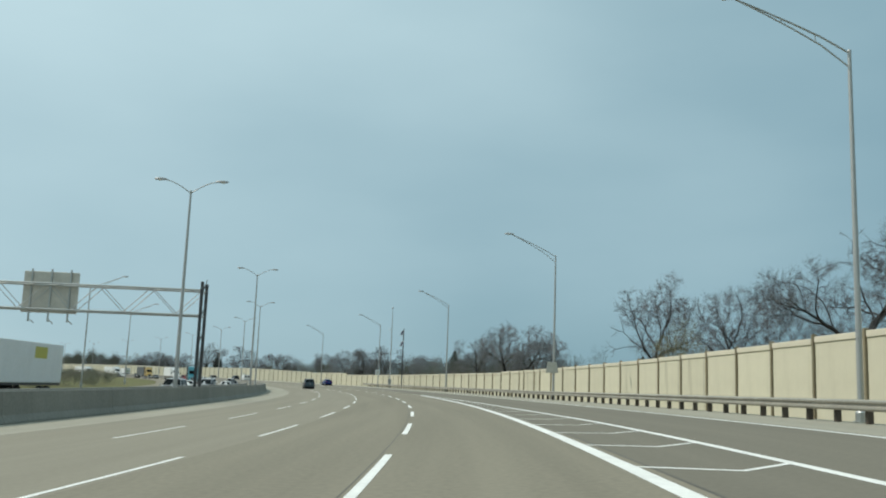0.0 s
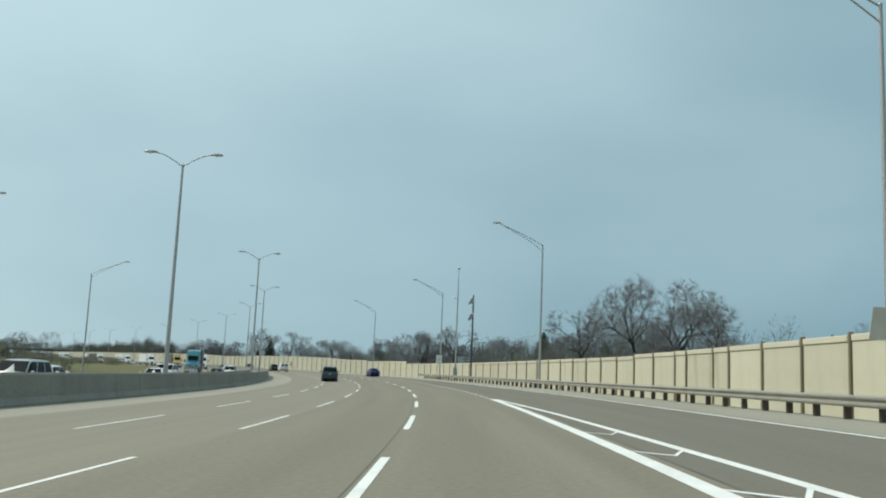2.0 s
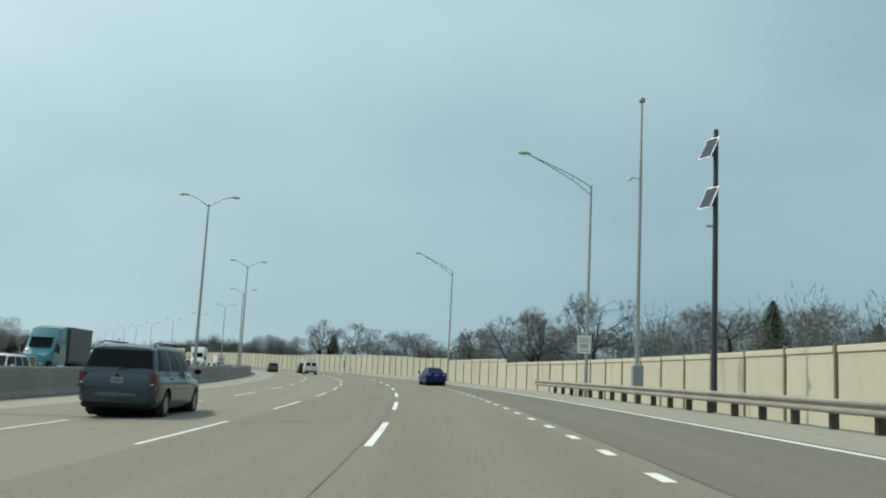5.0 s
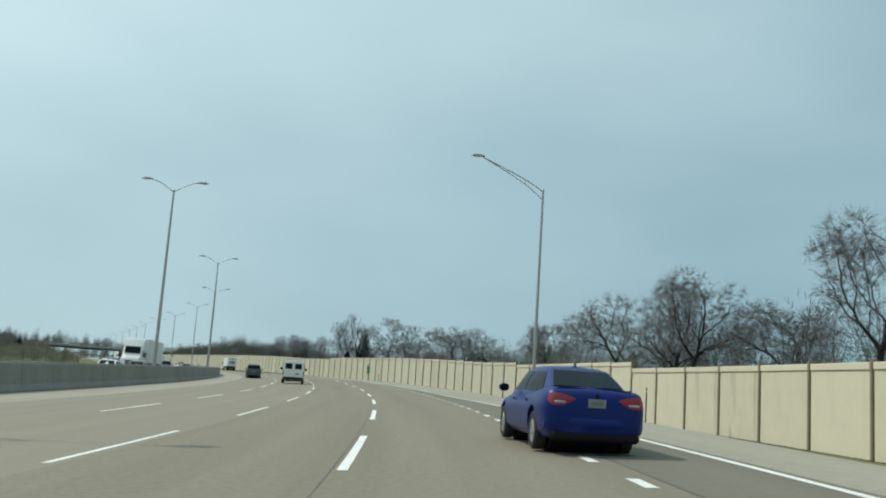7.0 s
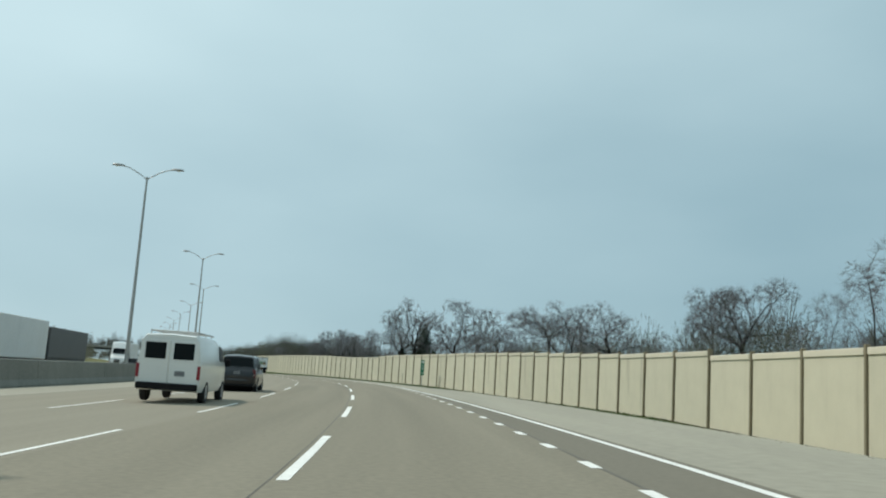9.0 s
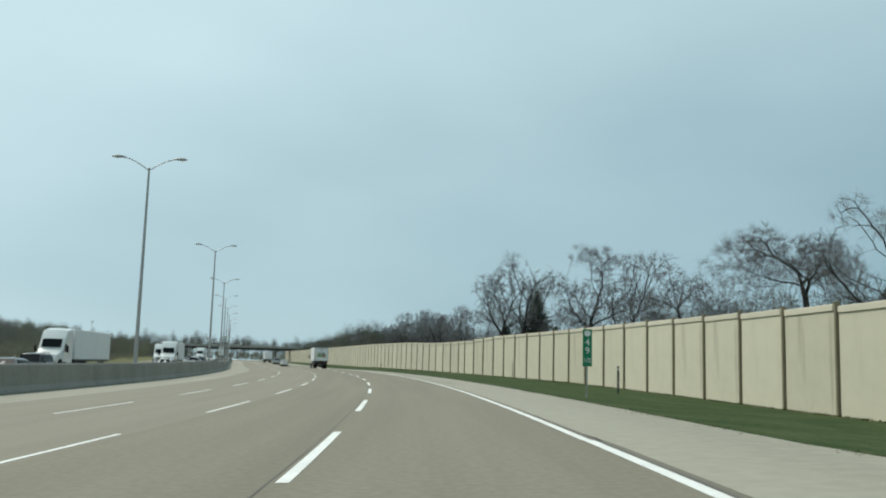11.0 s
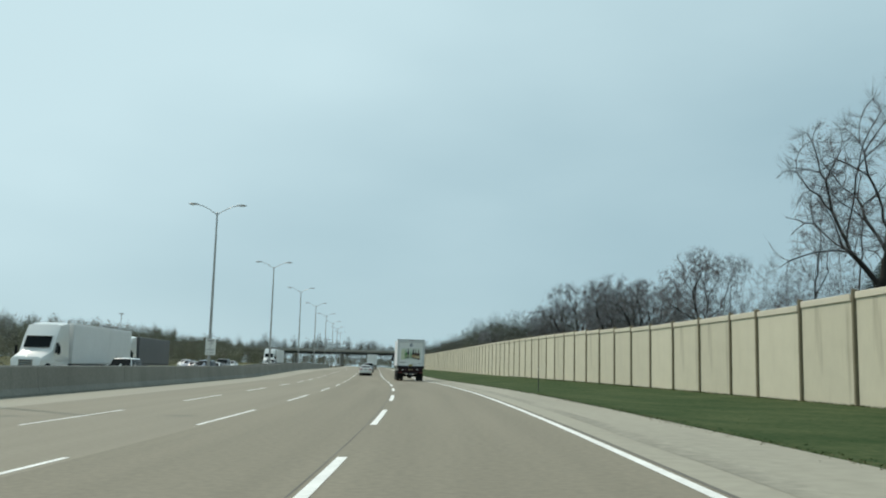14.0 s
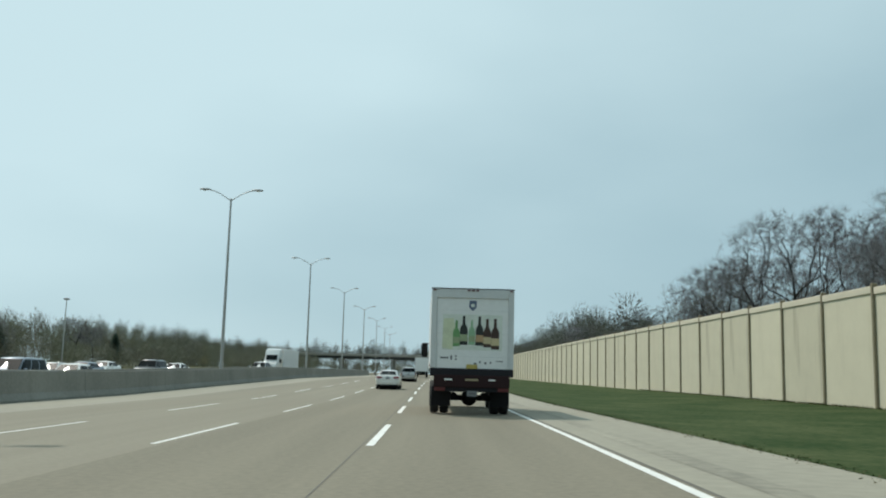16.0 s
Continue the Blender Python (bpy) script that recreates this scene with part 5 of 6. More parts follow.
        # lamps
        if style == "sedan":
            tl = [(0.40, deck - 0.165), (0.50, deck - 0.125), (0.62, deck - 0.095), (0.74, deck - 0.08), (0.84, deck - 0.08), (0.90, deck - 0.09), (0.945, deck - 0.115), (0.96, deck - 0.16), (0.955, deck - 0.215), (0.91, deck - 0.255), (0.84, deck - 0.28), (0.74, deck - 0.285), (0.62, deck - 0.265), (0.50, deck - 0.22)]
        else:
            tl = [(0.82, belt - 0.42), (0.97, belt - 0.40), (0.97, belt - 0.02), (0.80, belt - 0.02)]
        outline = [(sgn * x * w * (0.985 if style == "sedan" else 0.97), y0, z) for x, z in tl]
        lamp = fitted(hull, shrunk(outline), (-0.25 * sgn, 1, 0), 0.012) if style == "sedan" else Shape().loft([[(x, y + d + 0.13 * max(0, abs(x) / w - 0.55), z) for x, y, z in outline] for d in (0.2, -0.006)])
        lp = part("tail_lamp", lamp, M_TAIL if style == "sedan" else M_DIMTAIL, ob)
        zz = deck - 0.225 if style == "sedan" else belt - 0.28
        part("reverse_lens", Shape().box((sgn * w * (0.70 if style == "sedan" else 0.86), y0 + (0.0 if style == "sedan" else 0.0), zz), (0.19 if style == "sedan" else 0.1, 0.05, 0.045), 0.015), M_CLEAR, lp)
        part("headlamp", Shape().box((sgn * w * 0.68, y1 - 0.12, hood - 0.25), (0.36, 0.24, 0.16), 0.06), M_CLEAR, ob)
        mi = part("side_mirror", Shape().box((sgn * (w + 0.10), yf - 0.35, belt + 0.07), (0.2, 0.12, 0.15), 0.05), paint_m, ob)
        part("mirror_glass", Shape().box((sgn * (w + 0.10), yf - 0.415, belt + 0.07), (0.16, 0.006, 0.11)), M_PALEGLASS, mi)
        for yy in (lerp(lo_y0, lo_y1, 0.45), lerp(lo_y0, lo_y1, 0.9)):
            part("door_handle", Shape().box((sgn * (w + 0.0), yy - 0.35, belt - 0.12), (0.04, 0.2, 0.035), 0.012), paint_m, ob)
        # wheels and arches
        for yy in axles:
            wheel(ob, Matrix.Translation((sgn * (w - 0.13), yy, r)) @ Matrix.Rotation(0 if sgn > 0 else math.pi, 4, "Z"), r, 0.21, rims)
    part("bumper", Shape().loft([[(x * w, y0 + yy + 0.24 * abs(x) ** 4, z) for x in (-0.94, -0.85, -0.7, -0.4, 0, 0.4, 0.7, 0.85, 0.94)] + [(x * w, y0 + 0.34, z) for x in (0.96, 0.8, 0.4, 0, -0.4, -0.8, -0.96)]
                                 for z, yy in ((0.36, 0.10), (0.40, 0.02), (0.47, -0.025), (0.56, -0.03), (0.60, -0.005), (0.62, 0.06))]), paint_m, ob, smooth=40)
    part("rear_valance", Shape().box((0, y0 + 0.165, 0.31), (W * 0.84, 0.34, 0.16), 0.05), M_UNDER, ob)
    pz = (deck - 0.22) if style == "sedan" else belt - 0.2
    pl = part("number_plate", Shape().box((0, y0 - 0.008, pz), (0.30, 0.012, 0.14), 0.004), M_PLATE, ob)
    part("bar", Shape().box((0, y0 - 0.016, pz), (0.2, 0.003, 0.06)), M_GREY_TEXT, pl)
    part("badge", Shape().lathe([(0.01, 0), (0.035, 0.002), (0.035, 0.008), (0.01, 0.01)], 12), M_UNDER, ob, m=Matrix.Translation((0, y0 - 0.002, pz + 0.12)) @ Matrix.Rotation(radians(90), 4, "X"))
    part("underbody", Shape().box((0, 0, 0.25), (W * 0.74, L * 0.84, 0.1), 0.03), M_UNDER, ob)
    if style == "sedan":
        part("boot_lip", Shape().box((0, y0 + 0.2, deck + 0.012), (W * 0.72, 0.12, 0.02), 0.008), paint_m, ob)
        part("aerial", Shape().loft([[(-0.02, 0, 0), (0.02, 0, 0), (0.02, 0.14, 0), (-0.02, 0.14, 0)], [(-0.006, 0.0, 0.07), (0.006, 0.0, 0.07), (0.006, 0.03, 0.07), (-0.006, 0.03, 0.07)]], m=Matrix.Translation((0, yb + 0.25, H + 0.0))), paint_m, ob)
    else:
        for sgn in (-1, 1):
            part("roof_rail", Shape().tube([(sgn * wt * 0.86, yb + 0.3, H + 0.02), (sgn * wt * 0.86, yb + 0.45, H + 0.06), (sgn * wt * 0.86, yd + 0.2, H + 0.06), (sgn * wt * 0.86, yd + 0.4, H + 0.01)], 0.018, 6), M_UNDER, ob)
        part("wiper", Shape().tube([(0, ya - 0.0, belt + 0.05), (0.45, ya + 0.05, belt + 0.16)], 0.012, 5), M_UNDER, ob)
    return ob


M_GREY_TEXT = surface("dark grey print", (0.14, 0.14, 0.15), 0.6, vary=0.1, bump=0)


def work_van(m, label):
    """A full-size panel van with twin rear doors."""
    ob = thing("panel_van", label, "van", m)
    W, L, H = 2.0, 5.3, 2.1
    w, y0, y1 = W / 2, -L / 2, L / 2

    def ring(y, ww, zb, zt, wt):
        half = [(0, zb), (ww * 0.93, zb), (ww, zb + 0.2), (ww, 1.1), (ww * 0.97, 1.35), (wt, zt - 0.12), (wt * 0.9, zt - 0.02), (0, zt + 0.02)]
        return [(x, y, z) for x, z in half] + [(-x, y, z) for x, z in half[-2:0:-1]]

    st = [(y0, w * 0.97, 0.42, H - 0.04, w * 0.82), (y0 + 0.12, w, 0.36, H, w * 0.85), (y1 - 1.9, w, 0.36, H, w * 0.85), (y1 - 1.45, w, 0.36, H - 0.06, w * 0.82), (y1 - 0.75, w * 0.98, 0.36, 1.38, w * 0.86), (y1 - 0.1, w * 0.92, 0.4, 1.05, w * 0.84), (y1, w * 0.85, 0.45, 0.95, w * 0.8)]
    part("body", Shape().loft([ring(*q) for q in st]), P_WHITE, ob, smooth=40)
    for s in (-1, 1):
        d = part("rear_door", Shape().box((s * 0.45, y0 - 0.012, 1.18), (0.87, 0.03, 1.45), 0.02), P_WHITE, ob)
        part("door_window", Shape().box((s * 0.43, y0 - 0.032, 1.58), (0.62, 0.012, 0.5), 0.005), M_GLASS, d)
        part("tail_lamp", Shape().box((s * 0.92, y0 - 0.01, 0.95), (0.1, 0.05, 0.42), 0.01), M_TAIL, ob)
        part("side_mirror", Shape().box((s * (w + 0.16), y1 - 1.25, 1.35), (0.2, 0.1, 0.26), 0.04), M_UNDER, ob)
        part("side_window", slab([(s * w * 0.965, y1 - 1.75, 1.36), (s * w * 0.965, y1 - 0.95, 1.36), (s * w * 0.90, y1 - 1.35, 1.85), (s * w * 0.89, y1 - 1.75, 1.88)], (s, 0, 0.2), 0.02), M_GLASS, ob)
        for yy in (y0 + 1.15, y1 - 0.95):
            wheel(ob, Matrix.Translation((s * (w - 0.1), yy, 0.36)) @ Matrix.Rotation(0 if s > 0 else math.pi, 4, "Z"), 0.36, 0.22)
        part("ladder_rail", Shape().tube([(s * 0.7, y0 + 0.3, H + 0.1), (s * 0.7, y1 - 2.0, H + 0.1)], 0.025, 6), M_GALV, ob)
    for yy in (y0 + 0.5, y0 + 1.6, y0 + 2.7):
        part("roof_bar", Shape().tube([(-0.75, yy, H + 0.0), (-0.72, yy, H + 0.1), (0.72, yy, H + 0.1), (0.75, yy, H + 0.0)], 0.025, 6), M_GALV, ob)
    part("bumper", Shape().box((0, y0 - 0.06, 0.5), (1.85, 0.16, 0.2), 0.03), M_UNDER, ob)
    pl = part("number_plate", Shape().box((0.35, y0 - 0.035, 0.9), (0.31, 0.012, 0.16)), M_PLATE, ob)
    part("bar", Shape().box((0.35, y0 - 0.043, 0.9), (0.2, 0.003, 0.06)), M_GREY_TEXT, pl)
    return ob


def bottle(parent, x, z, h, material, band, y):
    """A flat printed bottle of the poster."""
    w = h * 0.135
    out = [(-w, 0), (w, 0), (w, h * 0.52), (w * 0.8, h * 0.62), (w * 0.36, h * 0.72), (w * 0.32, h), (-w * 0.32, h), (-w * 0.36, h * 0.72), (-w * 0.8, h * 0.62), (-w, h * 0.52)]
    b = part("bottle_print", Shape().plate([(x + a, z + c) for a, c in out], 0.003, Matrix.Translation((0, y - 0.003, 0))), material, parent)
    part("label_print", Shape().plate([(x - w * 0.98, z + h * 0.12), (x + w * 0.98, z + h * 0.12), (x + w * 0.98, z + h * 0.36), (x - w * 0.98, z + h * 0.36)], 0.002, Matrix.Translation((0, y - 0.0055, 0))), band, b)


def box_truck(m):
    """A delivery truck; the rear face of the box lies at y = 0."""
    ob = thing("box_truck", "white delivery box truck with a bottle poster on its roll-up door", "truck", m)
    W, Z0, Z1, L = 2.58, 1.42, 3.88, 6.6
    w = W / 2
    part("box_body", Shape().box((0, L / 2 + 0.06, (Z0 + Z1) / 2), (W, L, Z1 - Z0), 0.05), M_BOX, ob)
    fr = Shape()
    for s in (-1, 1):
        fr.box((s * (w - 0.09), 0.02, (Z0 + Z1) / 2), (0.18, 0.09, Z1 - Z0), 0.012)
    fr.box((0, 0.02, Z1 - 0.14), (W - 0.36, 0.09, 0.28), 0.012)
    part("door_frame", fr, M_BOXFRAME, ob)
    part("top_rail", Shape().box((0, 0.03, Z1 + 0.01), (W + 0.02, 0.1, 0.05), 0.01), M_DARKSTEEL, ob)
    door = part("roller_door", Shape().box((0, 0.045, (Z0 + Z1 - 0.28) / 2), (W - 0.36, 0.05, Z1 - 0.28 - Z0), 0.006), M_BOX, ob)
    for z in np.arange(Z0 + 0.36, Z1 - 0.4, 0.36):
        part("door_joint", Shape().box((0, 0.018, z), (W - 0.38, 0.004, 0.008)), M_BOXFRAME, door)
    face = 0.016
    tint = lambda n, c: surface(n, c, 0.5, vary=0.12, coarse=3, bump=0)
    p_pale, p_fade = tint("poster pale ground", (0.62, 0.66, 0.60)), tint("poster yellow-green wash", (0.58, 0.62, 0.44))
    poster = part("poster", Shape().box((0.0, face, 2.54), (1.86, 0.004, 1.10)), p_pale, door, "pale printed poster")
    part("wash", Shape().plate([(-0.93, 2.05), (-0.62, 2.0), (-0.5, 2.5), (-0.6, 2.98), (-0.9, 2.95)], 0.002, Matrix.Translation((0, face - 0.004, 0))), p_fade, poster)
    g1, g2, k1, k2 = tint("pale green bottle print", (0.14, 0.30, 0.12)), tint("clear green bottle print", (0.25, 0.42, 0.26)), tint("black bottle print", (0.018, 0.022, 0.02)), tint("dark brown bottle print", (0.05, 0.025, 0.018))
    l1, l2, l3 = tint("green label print", (0.28, 0.34, 0.2)), tint("cream label print", (0.5, 0.42, 0.25)), tint("tan label print", (0.42, 0.28, 0.15))
    for x, z, h, a, b in ((-0.50, 2.10, 0.80, g1, l1), (-0.27, 2.15, 0.90, k1, l1), (-0.02, 2.16, 0.76, g2, l1), (0.22, 2.14, 0.90, k1, l3), (0.46, 2.09, 0.88, k2, l2), (0.71, 2.03, 0.95, k2, l2)):
        bottle(poster, x, z, h, a, b, face - 0.004)
    crest = part("crest_print", Shape().plate([(-0.11, 3.53), (0.11, 3.53), (0.12, 3.32), (0.0, 3.20), (-0.12, 3.32)], 0.003, Matrix.Translation((0, face - 0.004, 0))), tint("blue-grey crest print", (0.10, 0.13, 0.2)), door, "small blue-grey crest")
    part("crest_core", Shape().lathe([(0.01, 0), (0.06, 0.001), (0.06, 0.003), (0.01, 0.004)], 12), p_pale, crest, m=Matrix.Translation((0, face - 0.004, 3.38)) @ Matrix.Rotation(radians(90), 4, "X"))
    bars(door, M_GREY_TEXT, [(-0.86, 1.74, 0.26, 0.05), (-0.64, 1.75, 0.05, 0.14), (-0.50, 1.80, 0.05, 0.05), (-0.50, 1.70, 0.05, 0.05), (0.86, 1.66, 0.22, 0.03), (0.1, 1.58, 0.1, 0.05), (0.25, 1.63, 0.05, 0.07), (0.42, 1.6, 0.06, 0.07), (0.58, 1.62, 0.05, 0.06)], face + 0.001)
    part("door_latch", Shape().box((0, 0.0, 1.47), (0.34, 0.05, 0.16), 0.02), surface("yellow warning plate", (0.45, 0.36, 0.1), 0.6, vary=0.3, bump=0), door)
    for x in (-1.2, -0.14, 0.0, 0.14, 1.2):
        part("marker_lamp", Shape().box((x, -0.03, Z1 - 0.04), (0.10, 0.03, 0.045), 0.01), M_DIMTAIL, ob)
    part("rear_sill", Shape().box((0, 0.05, 1.30), (W, 0.2, 0.24), 0.02), M_SILL, ob)
    lift = part("lift_platform", Shape().box((0, -0.06, 1.03), (2.34, 0.12, 0.38), 0.02), M_LIFT, ob, "dark red-brown folded lift platform")
    bars(lift, M_SIGNWHITE, [(-0.72, 1.08, 0.24, 0.045), (0.62, 1.08, 0.2, 0.045)], -0.123)
    bars(lift, M_BRASSPLATE, [(0, 1.08, 0.4, 0.06)], -0.123)
    part("bumper_beam", Shape().box((0, 0.02, 0.78), (2.3, 0.14, 0.14), 0.02), M_SILL, ob)
    pl = part("number_plate", Shape().box((0.02, -0.05, 0.66), (0.31, 0.012, 0.17)), M_PLATE, ob)
    part("bar", Shape().box((0.02, -0.058, 0.66), (0.2, 0.003, 0.06)), M_GREY_TEXT, pl)
    for s in (-1, 1):
        part("lamp_box", Shape().box((s * 0.98, -0.05, 0.80), (0.34, 0.06, 0.14), 0.02), M_DIMTAIL, ob)
        part("mud_flap", Shape().box((s * 0.92, 0.55, 0.55), (0.6, 0.02, 0.6)), M_UNDER, ob)
        for x in (0.80, 1.11):
            wheel(ob, Matrix.Translation((s * x, 1.35, 0.5)) @ Matrix.Rotation(0 if s > 0 else math.pi, 4, "Z"), 0.5, 0.27, M_UNDER, 4)
        wheel(ob, Matrix.Translation((s * 1.08, 6.9, 0.5)) @ Matrix.Rotation(0 if s > 0 else math.pi, 4, "Z"), 0.5, 0.27, M_RIM, 4)
        part("chassis_rail", Shape().box((s * 0.43, 4.0, 0.95), (0.1, 7.4, 0.24)), M_UNDER, ob)
        mi = part("side_mirror", Shape().box((s * 1.46, 7.3, 2.15), (0.24, 0.16, 0.55), 0.05), M_UNDER, ob)
        part("mirror_arm", Shape().tube([(s * 1.1, 7.4, 2.4), (s * 1.42, 7.32, 2.4)], 0.025, 6), M_DARKSTEEL, mi)
        part("side_marker", Shape().box((s * (w + 0.01), 0.3, 1.5), (0.02, 0.12, 0.06)), M_TAIL, ob)
    part("axle", Shape().tube([(-1.0, 1.35, 0.5), (1.0, 1.35, 0.5)], 0.09, 10), M_UNDER, ob, smooth=50)
    part("differential", Shape().lathe([(0.05, -0.26), (0.2, -0.2), (0.26, 0), (0.2, 0.2), (0.05, 0.26)], 14, Matrix.Translation((0, 1.35, 0.5)) @ Matrix.Rotation(radians(90), 4, "X")), M_UNDER, ob, smooth=60)
    for s in (-1, 1):
        part("air_tank", Shape().tube([(s * 0.5, 0.9, 0.56), (s * 0.5, 1.9, 0.56)], 0.11, 10), M_UNDER, ob, smooth=50)
    cab = part("cab", Shape().loft([[(x * q, y, z) for x, z in ((-1.05, 0.6), (1.05, 0.6), (1.1, 1.5), (1.0, zt), (-1.0, zt), (-1.1, 1.5))] for y, q, zt in ((6.75, 1.0, 2.6), (7.6, 1.0, 2.62), (8.1, 0.98, 1.75), (8.9, 0.92, 1.45), (9.0, 0.85, 1.3))]), P_WHITE, ob, smooth=35)
    part("windscreen", slab([(-0.85, 7.68, 2.5), (0.85, 7.68, 2.5), (0.9, 8.08, 1.82), (-0.9, 8.08, 1.82)], (0, 0.8, 0.5), 0.02), M_GLASS, cab)
    return ob


def semi(m, label, cab_paint, trailer, long=14.5, group="trucks on the opposite carriageway"):
    """A tractor with a box trailer; the front bumper lies at y = 0 and the trailer behind it at -y."""
    ob = thing("semi_truck", label, "truck", m, group)
    hood = part("cab", Shape().loft([[(x * q, y, z) for x, z in ((-1.1, 0.55), (1.1, 0.55), (1.15, 1.4), (1.05, zt), (0.8, zt + 0.08), (-0.8, zt + 0.08), (-1.05, zt), (-1.15, 1.4))]
                                     for y, q, zt in ((0, 0.80, 1.35), (-0.12, 0.86, 1.55), (-1.5, 0.95, 1.95), (-1.65, 1.0, 2.05), (-2.2, 1.0, 2.95), (-2.9, 1.02, 3.75), (-4.3, 1.04, 3.95), (-4.45, 1.04, 3.9))]), cab_paint, ob, smooth=32)
    part("windscreen", slab([(-0.84, -1.69, 2.27), (0.84, -1.69, 2.27), (0.82, -2.12, 2.97), (-0.82, -2.12, 2.97)], (0, 0.85, 0.5), 0.05), M_GLASS, hood)
    gr = part("grille", Shape().box((0, 0.01, 1.08), (0.9, 0.06, 0.8), 0.03), M_CHROME, hood)
    for z in (0.8, 0.94, 1.08, 1.22, 1.36):
        part("grille_slot", Shape().box((0, 0.043, z), (0.78, 0.008, 0.08)), M_UNDER, gr)
    part("sun_visor", Shape().box((0, -2.1, 3.04), (1.7, 0.25, 0.05), 0.02), cab_paint, hood)
    part("bumper", Shape().box((0, 0.05, 0.55), (2.2, 0.25, 0.35), 0.05), M_CHROME, hood)
    for s in (-1, 1):
        part("headlamp", Shape().box((s * 0.78, -0.02, 0.95), (0.3, 0.16, 0.22), 0.05), M_CLEAR, hood)
        part("side_window", slab([(s * 1.15, -2.9, 1.9), (s * 1.13, -1.95, 1.9), (s * 1.08, -2.25, 2.6), (s * 1.08, -2.9, 2.6)], (s, 0, 0.1), 0.02), M_GLASS, hood)
        part("side_mirror", Shape().box((s * 1.38, -1.9, 2.1), (0.16, 0.12, 0.6), 0.03), M_UNDER, hood)
        # solid black disc stands in for the shade inside the open arch
        part("wheel_arch", Shape().lathe([(0.6, -0.06), (0.6, 0.06), (0.3, 0.06)], 20, Matrix.Translation((s * 1.08, -0.95, 0.62)) @ Matrix.Rotation(radians(90), 4, "Y")), M_UNDER, hood)
        part("cab_step", Shape().box((s * 1.08, -2.4, 0.75), (0.12, 1.5, 0.5), 0.03), M_DARKSTEEL, hood)
        for y in (-0.95, -4.9, -6.1, -long - 1.6, -long - 2.8):
            wheel(ob, Matrix.Translation((s * 1.05, y, 0.5)) @ Matrix.Rotation(0 if s > 0 else math.pi, 4, "Z"), 0.5, 0.3, M_RIM, 4)
        part("fuel_tank", Shape().tube([(s * 0.95, -2.6, 0.7), (s * 0.95, -4.1, 0.7)], 0.3, 12), M_CHROME, ob, smooth=50)
    tr = part("trailer", Shape().box((0, -4.9 - long / 2, 2.6), (2.6, long, 2.8), 0.05), trailer, ob)
    part("trailer_skirt", Shape().box((0, -4.9 - long / 2, 1.12), (2.5, long, 0.18), 0.02), M_DARKSTEEL, tr)
    part("chassis", Shape().box((0, -7, 0.85), (0.9, 12, 0.3), 0.03), M_UNDER, ob)
    return ob


# vehicles in the near carriageway, each where it stands in its lane
box_truck(lay(463.1, 2.24, 0, 0.6))
car("minivan", "dark slate-teal minivan with tinted rear glass", lay(148.9, -6.55, 0), 4.9, 1.96, 1.78, P_TEAL, "van")
car("sedan", "deep blue metallic sedan leaving the merging lane", lay(198.7, 3.72, 0, 3.2), 4.85, 1.76, 1.46, P_BLUE, glass=M_PALEGLASS)
work_van(lay(268.5, -5.6, 0), "white panel van with twin rear windows and roof rack")
car("sedan", "white older sedan in the middle lane", lay(503.8, -2.2, 0), 4.8, 1.8, 1.42, P_WHITE)
car("minivan", "silver minivan in the middle lane", lay(548.5, -2.1, 0), 4.9, 1.95, 1.76, P_SILVER, "van")
car("sport_utility", "dark grey sport utility in the inner lane", lay(297.6, -10.0, 0), 4.6, 1.88, 1.7, P_GREY, "suv")
car("sport_utility", "black sport utility in the middle lane", lay(284.0, -5.6, 0), 4.7, 1.9, 1.75, P_BLACK, "suv")
semi(lay(640, -2.0, 0), "white box semi trailer far ahead in the lane", P_WHITE, M_BOX, group="trucks ahead")

# vehicles on the opposite carriageway, facing the other way
M_TRAILER_GREY = surface("dark trailer side", (0.08, 0.085, 0.09), 0.5, vary=0.12, bump=0.05)
M_CAB_YELLOW = paint("ochre cab paint", (0.42, 0.28, 0.07), 0)
M_CAB_TEAL = paint("teal cab paint", (0.01, 0.16, 0.2), 0)
OPP = "cars on the opposite carriageway"
first = semi(lay(30, -27.2, 0, 180), "white semi trailer with a yellow sign on the opposite carriageway", P_WHITE, M_BOX)
trailer = [c for c in first.children if c.name.startswith("trailer")][0]
part("side_print", Shape().box((-1.303, -15.2, 3.3), (0.004, 2.2, 0.8)), surface("yellow trailer print", (0.5, 0.46, 0.1), 0.6, vary=0.1, bump=0), trailer, "plain yellow printed shape")
semi(lay(196, -27.2, 0, 180), "teal semi truck on the opposite carriageway", M_CAB_TEAL, M_TRAILER_GREY, 6.0)
semi(lay(287, -23.5, 0, 180), "white semi truck with pale trailer on the opposite carriageway", P_WHITE, M_BOX)
semi(lay(318, -27.2, 0, 180), "ochre semi truck with dark trailer on the opposite carriageway", M_CAB_YELLOW, M_TRAILER_GREY)
semi(lay(376, -27.2, 0, 180), "white high-roofed semi truck on the opposite carriageway", P_WHITE, M_BOX)
semi(lay(437, -23.5, 0, 180), "white semi truck with white trailer on the opposite carriageway", P_WHITE, M_BOX)
semi(lay(470, -27.2, 0, 180), "white semi truck with dark trailer on the opposite carriageway", P_WHITE, M_TRAILER_GREY)
semi(lay(569, -23.5, 0, 180), "distant white semi truck on the opposite carriageway", P_WHITE, M_BOX)
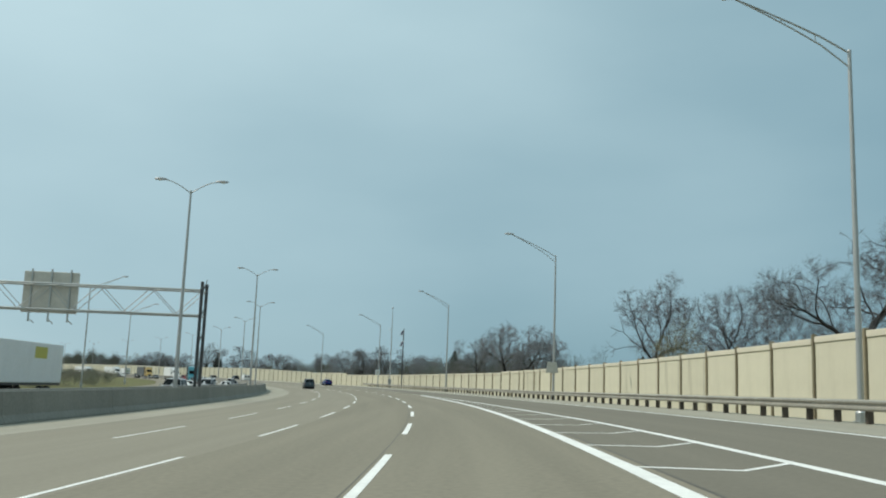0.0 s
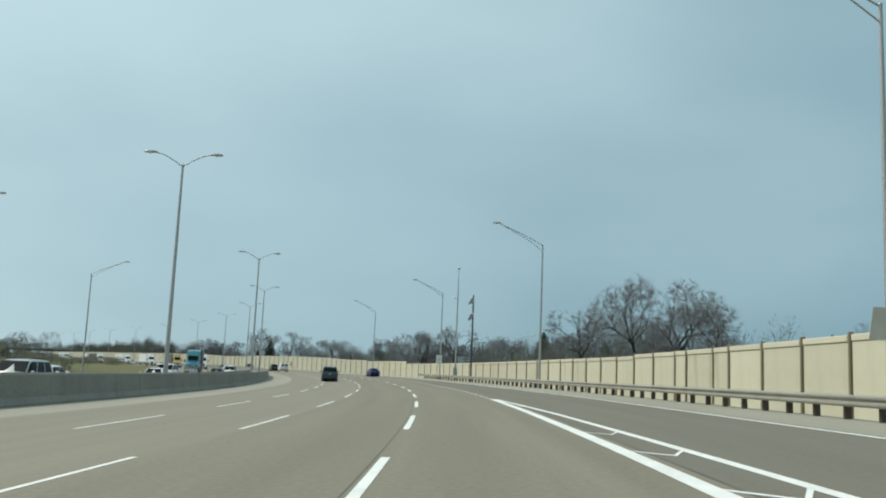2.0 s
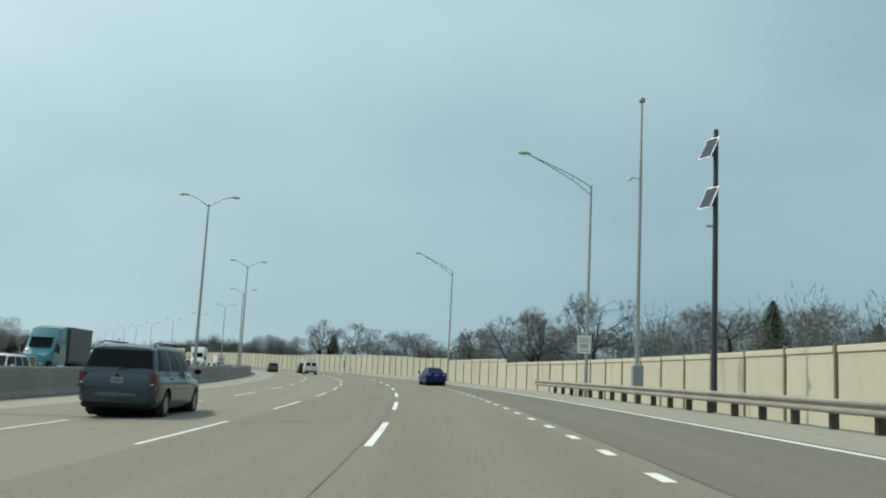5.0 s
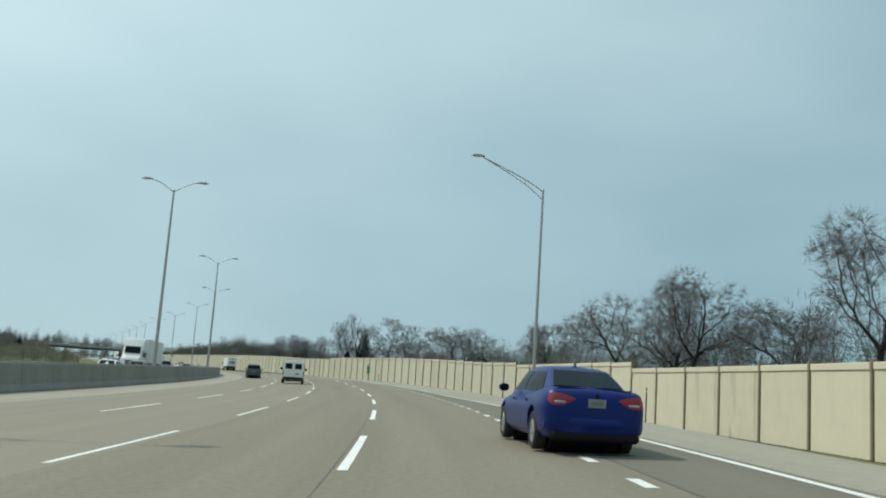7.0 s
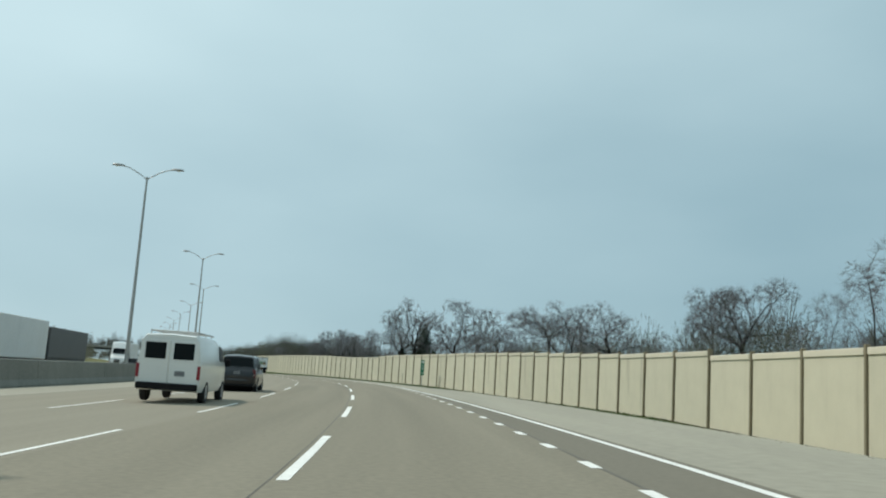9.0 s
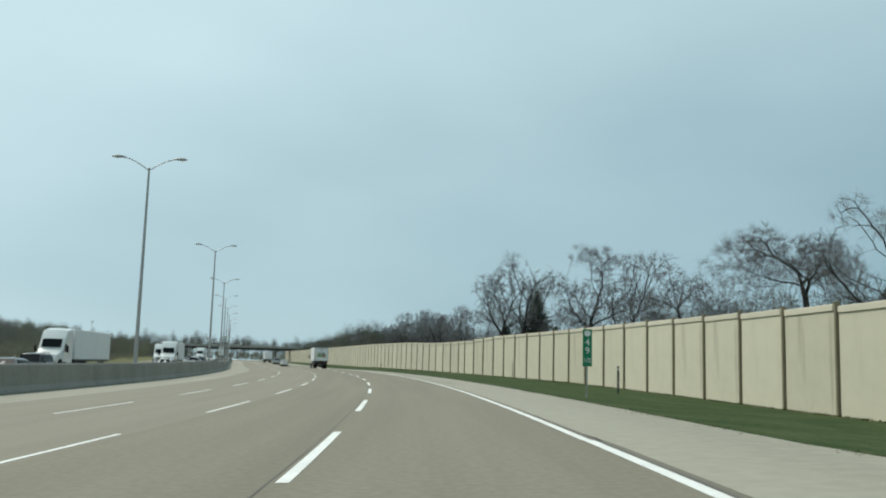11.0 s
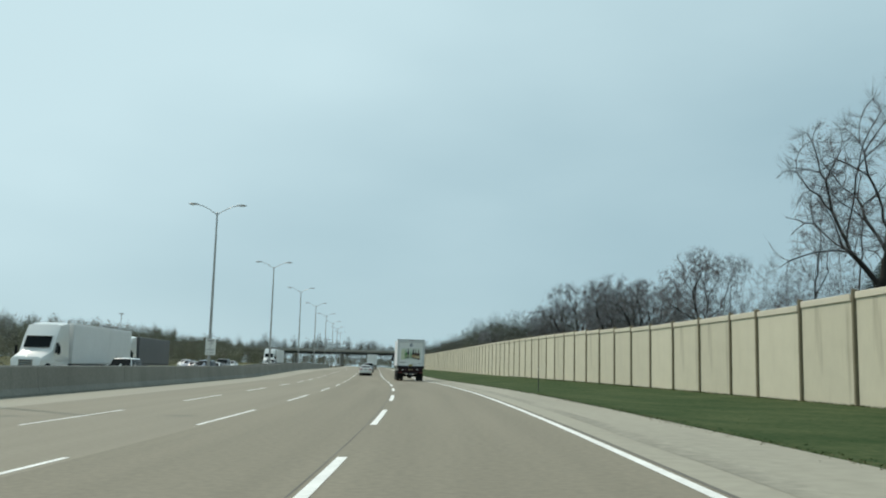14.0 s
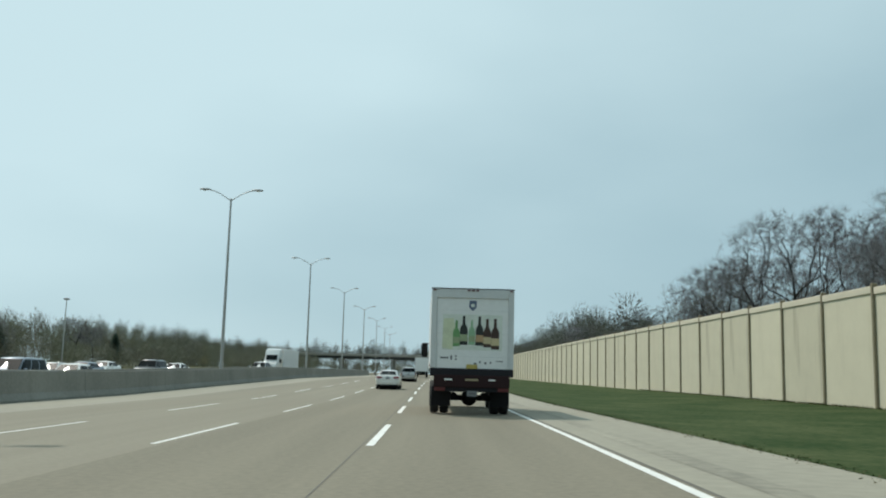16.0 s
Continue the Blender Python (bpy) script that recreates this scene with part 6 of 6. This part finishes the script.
for s, u, p, k, name, label in (
        (64, -20, P_SILVER, "suv", "sport_utility", "silver sport utility on the opposite carriageway"), (84, -20, P_SILVER, "van", "minivan", "silver minivan on the opposite carriageway"),
        (97, -23.5, P_WHITE, "sedan", "sedan", "white sedan on the opposite carriageway"), (112, -20, P_WHITE, "sedan", "sedan", "white saloon on the opposite carriageway"),
        (135, -23.5, P_WHITE, "van", "minivan", "white minivan on the opposite carriageway"), (150, -20, P_GREY, "sedan", "sedan", "dark grey sedan on the opposite carriageway"),
        (171, -20, P_WHITE, "suv", "sport_utility", "white sport utility on the opposite carriageway"), (236, -27.2, P_RED, "van", "minivan", "red minivan on the opposite carriageway"),
        (257, -20, P_WHITE, "sedan", "sedan", "white sedan passing the median barrier"), (270, -20, P_GREY, "sedan", "sedan", "grey sedan passing the median barrier"),
        (345, -20, P_GREY, "sedan", "sedan", "dark sedan beside the median barrier"), (360, -23.5, P_BLACK, "suv", "sport_utility", "black sport utility on the opposite carriageway"),
        (399, -20, P_WHITE, "sedan", "sedan", "white saloon beside the median barrier"), (447, -20, P_WHITE, "suv", "sport_utility", "white sport utility beside the median barrier"),
        (481, -20, P_SLATE, "van", "minivan", "slate-blue minivan beside the median barrier"), (489.5, -20.4, P_WHITE, "sedan", "sedan", "white sedan beside the median barrier"), (494.5, -23.7, P_SILVER, "sedan", "sedan", "silver saloon in the middle opposite lane"), (509, -27.3, P_SLATE, "sedan", "sedan", "slate-blue sedan in the outer opposite lane"), (523, -30.8, P_WHITE, "sedan", "sedan", "white saloon in the outer opposite lane"),
        (514, -23.5, P_GREY, "suv", "sport_utility", "dark grey sport utility in the middle opposite lane"), (522, -23.6, P_WHITE, "sedan", "sedan", "white sedan following in the middle opposite lane"), (545, -20, P_WHITE, "van", "minivan", "white minivan beside the median barrier")):
    H = {"sedan": 1.44, "suv": 1.72, "van": 1.76}[k]
    car(name, label, lay(s, u, 0, 180), 4.75, 1.86, H, p, k, OPP)

# ---------------------------------------------------------------- tufts in the verge
rg = random.Random(77)


def blades(name, label, count, material, s0, s1, across, tall, wide):
    """Very many short blades on the verge, in one mesh; across gives the offset from the road's line."""
    gs = Shape()
    for n in range(count):
        s = rg.uniform(s0, s1)
        u = across(s)
        prof = ground_profile(s)
        z = float(np.interp(u, [p[0] for p in prof], [p[1] for p in prof]))
        c = spot(s, u, max(z, level(s, u) if u < PAVED(s) else z) - 0.01)
        w = rg.uniform(0, 6.28)
        d = Vector((math.cos(w), math.sin(w), 0)) * rg.uniform(*wide)
        i = len(gs.v)
        gs.v += [tuple(c - d), tuple(c + d), tuple(c + Vector((rg.gauss(0, 0.06), rg.gauss(0, 0.06), rg.uniform(*tall))))]
        gs.f.append((i, i + 1, i + 2))
    me = bpy.data.meshes.new(name)
    me.from_pydata(gs.v, [], gs.f)
    me.materials.append(material)
    return tagged(new(name, me), label, "grass", kind="stuff")


M_STRAW = surface("dry straw and soil crumbs", (0.16, 0.125, 0.075), 0.95, coarse=0.5, fine=6, vary=0.3, bump=0.2, tint=(0.09, 0.08, 0.04), gloss=0.1)
fringe = lambda s: 0.28 * noise.noise((s * 0.45, 3.1, 0)) + 0.14 * noise.noise((s * 1.7, 9.2, 0))
blades("grass_tufts", "short spring grass tufts along the verge", 7000, M_GRASS, 298, 520,
       lambda s: PAVED(s) + 0.2 + (WALL_U(s) - PAVED(s) - 0.35) * rg.random() ** 1.3, (0.01, 0.03), (0.02, 0.05))
blades("grass_fringe", "ragged grass edge creeping over the shoulder", 10000, M_GRASS, 298, 520,
       lambda s: PAVED(s) + fringe(s) + 0.12 + abs(rg.gauss(0, 0.22)), (0.012, 0.045), (0.012, 0.03))
blades("straw_fringe", "dry straw and soil along the shoulder's edge", 20000, M_STRAW, 210, 520,
       lambda s: PAVED(s) + fringe(s) + 0.08 + rg.gauss(0, 0.14), (0.006, 0.03), (0.015, 0.04))
blades("wall_foot_grass", "taller grass and weeds at the foot of the wall", 9000, M_GRASS, 298, 520,
       lambda s: WALL_U(s) - 0.15 - abs(rg.gauss(0, 0.12)), (0.03, 0.14), (0.02, 0.045))
M_GRIME = surface("dark wet soil and leaves", (0.05, 0.043, 0.03), 0.95, coarse=0.6, fine=5, vary=0.35, bump=0.2)
blades("wall_foot_debris", "dark soil and dead leaves along the foot of the wall", 9000, M_GRIME, 185, 300,
       lambda s: WALL_U(s) - 0.16 - abs(rg.gauss(0, 0.1)) * (0.6 + noise.noise((s * 0.2, 5, 0))), (0.01, 0.07), (0.02, 0.07))
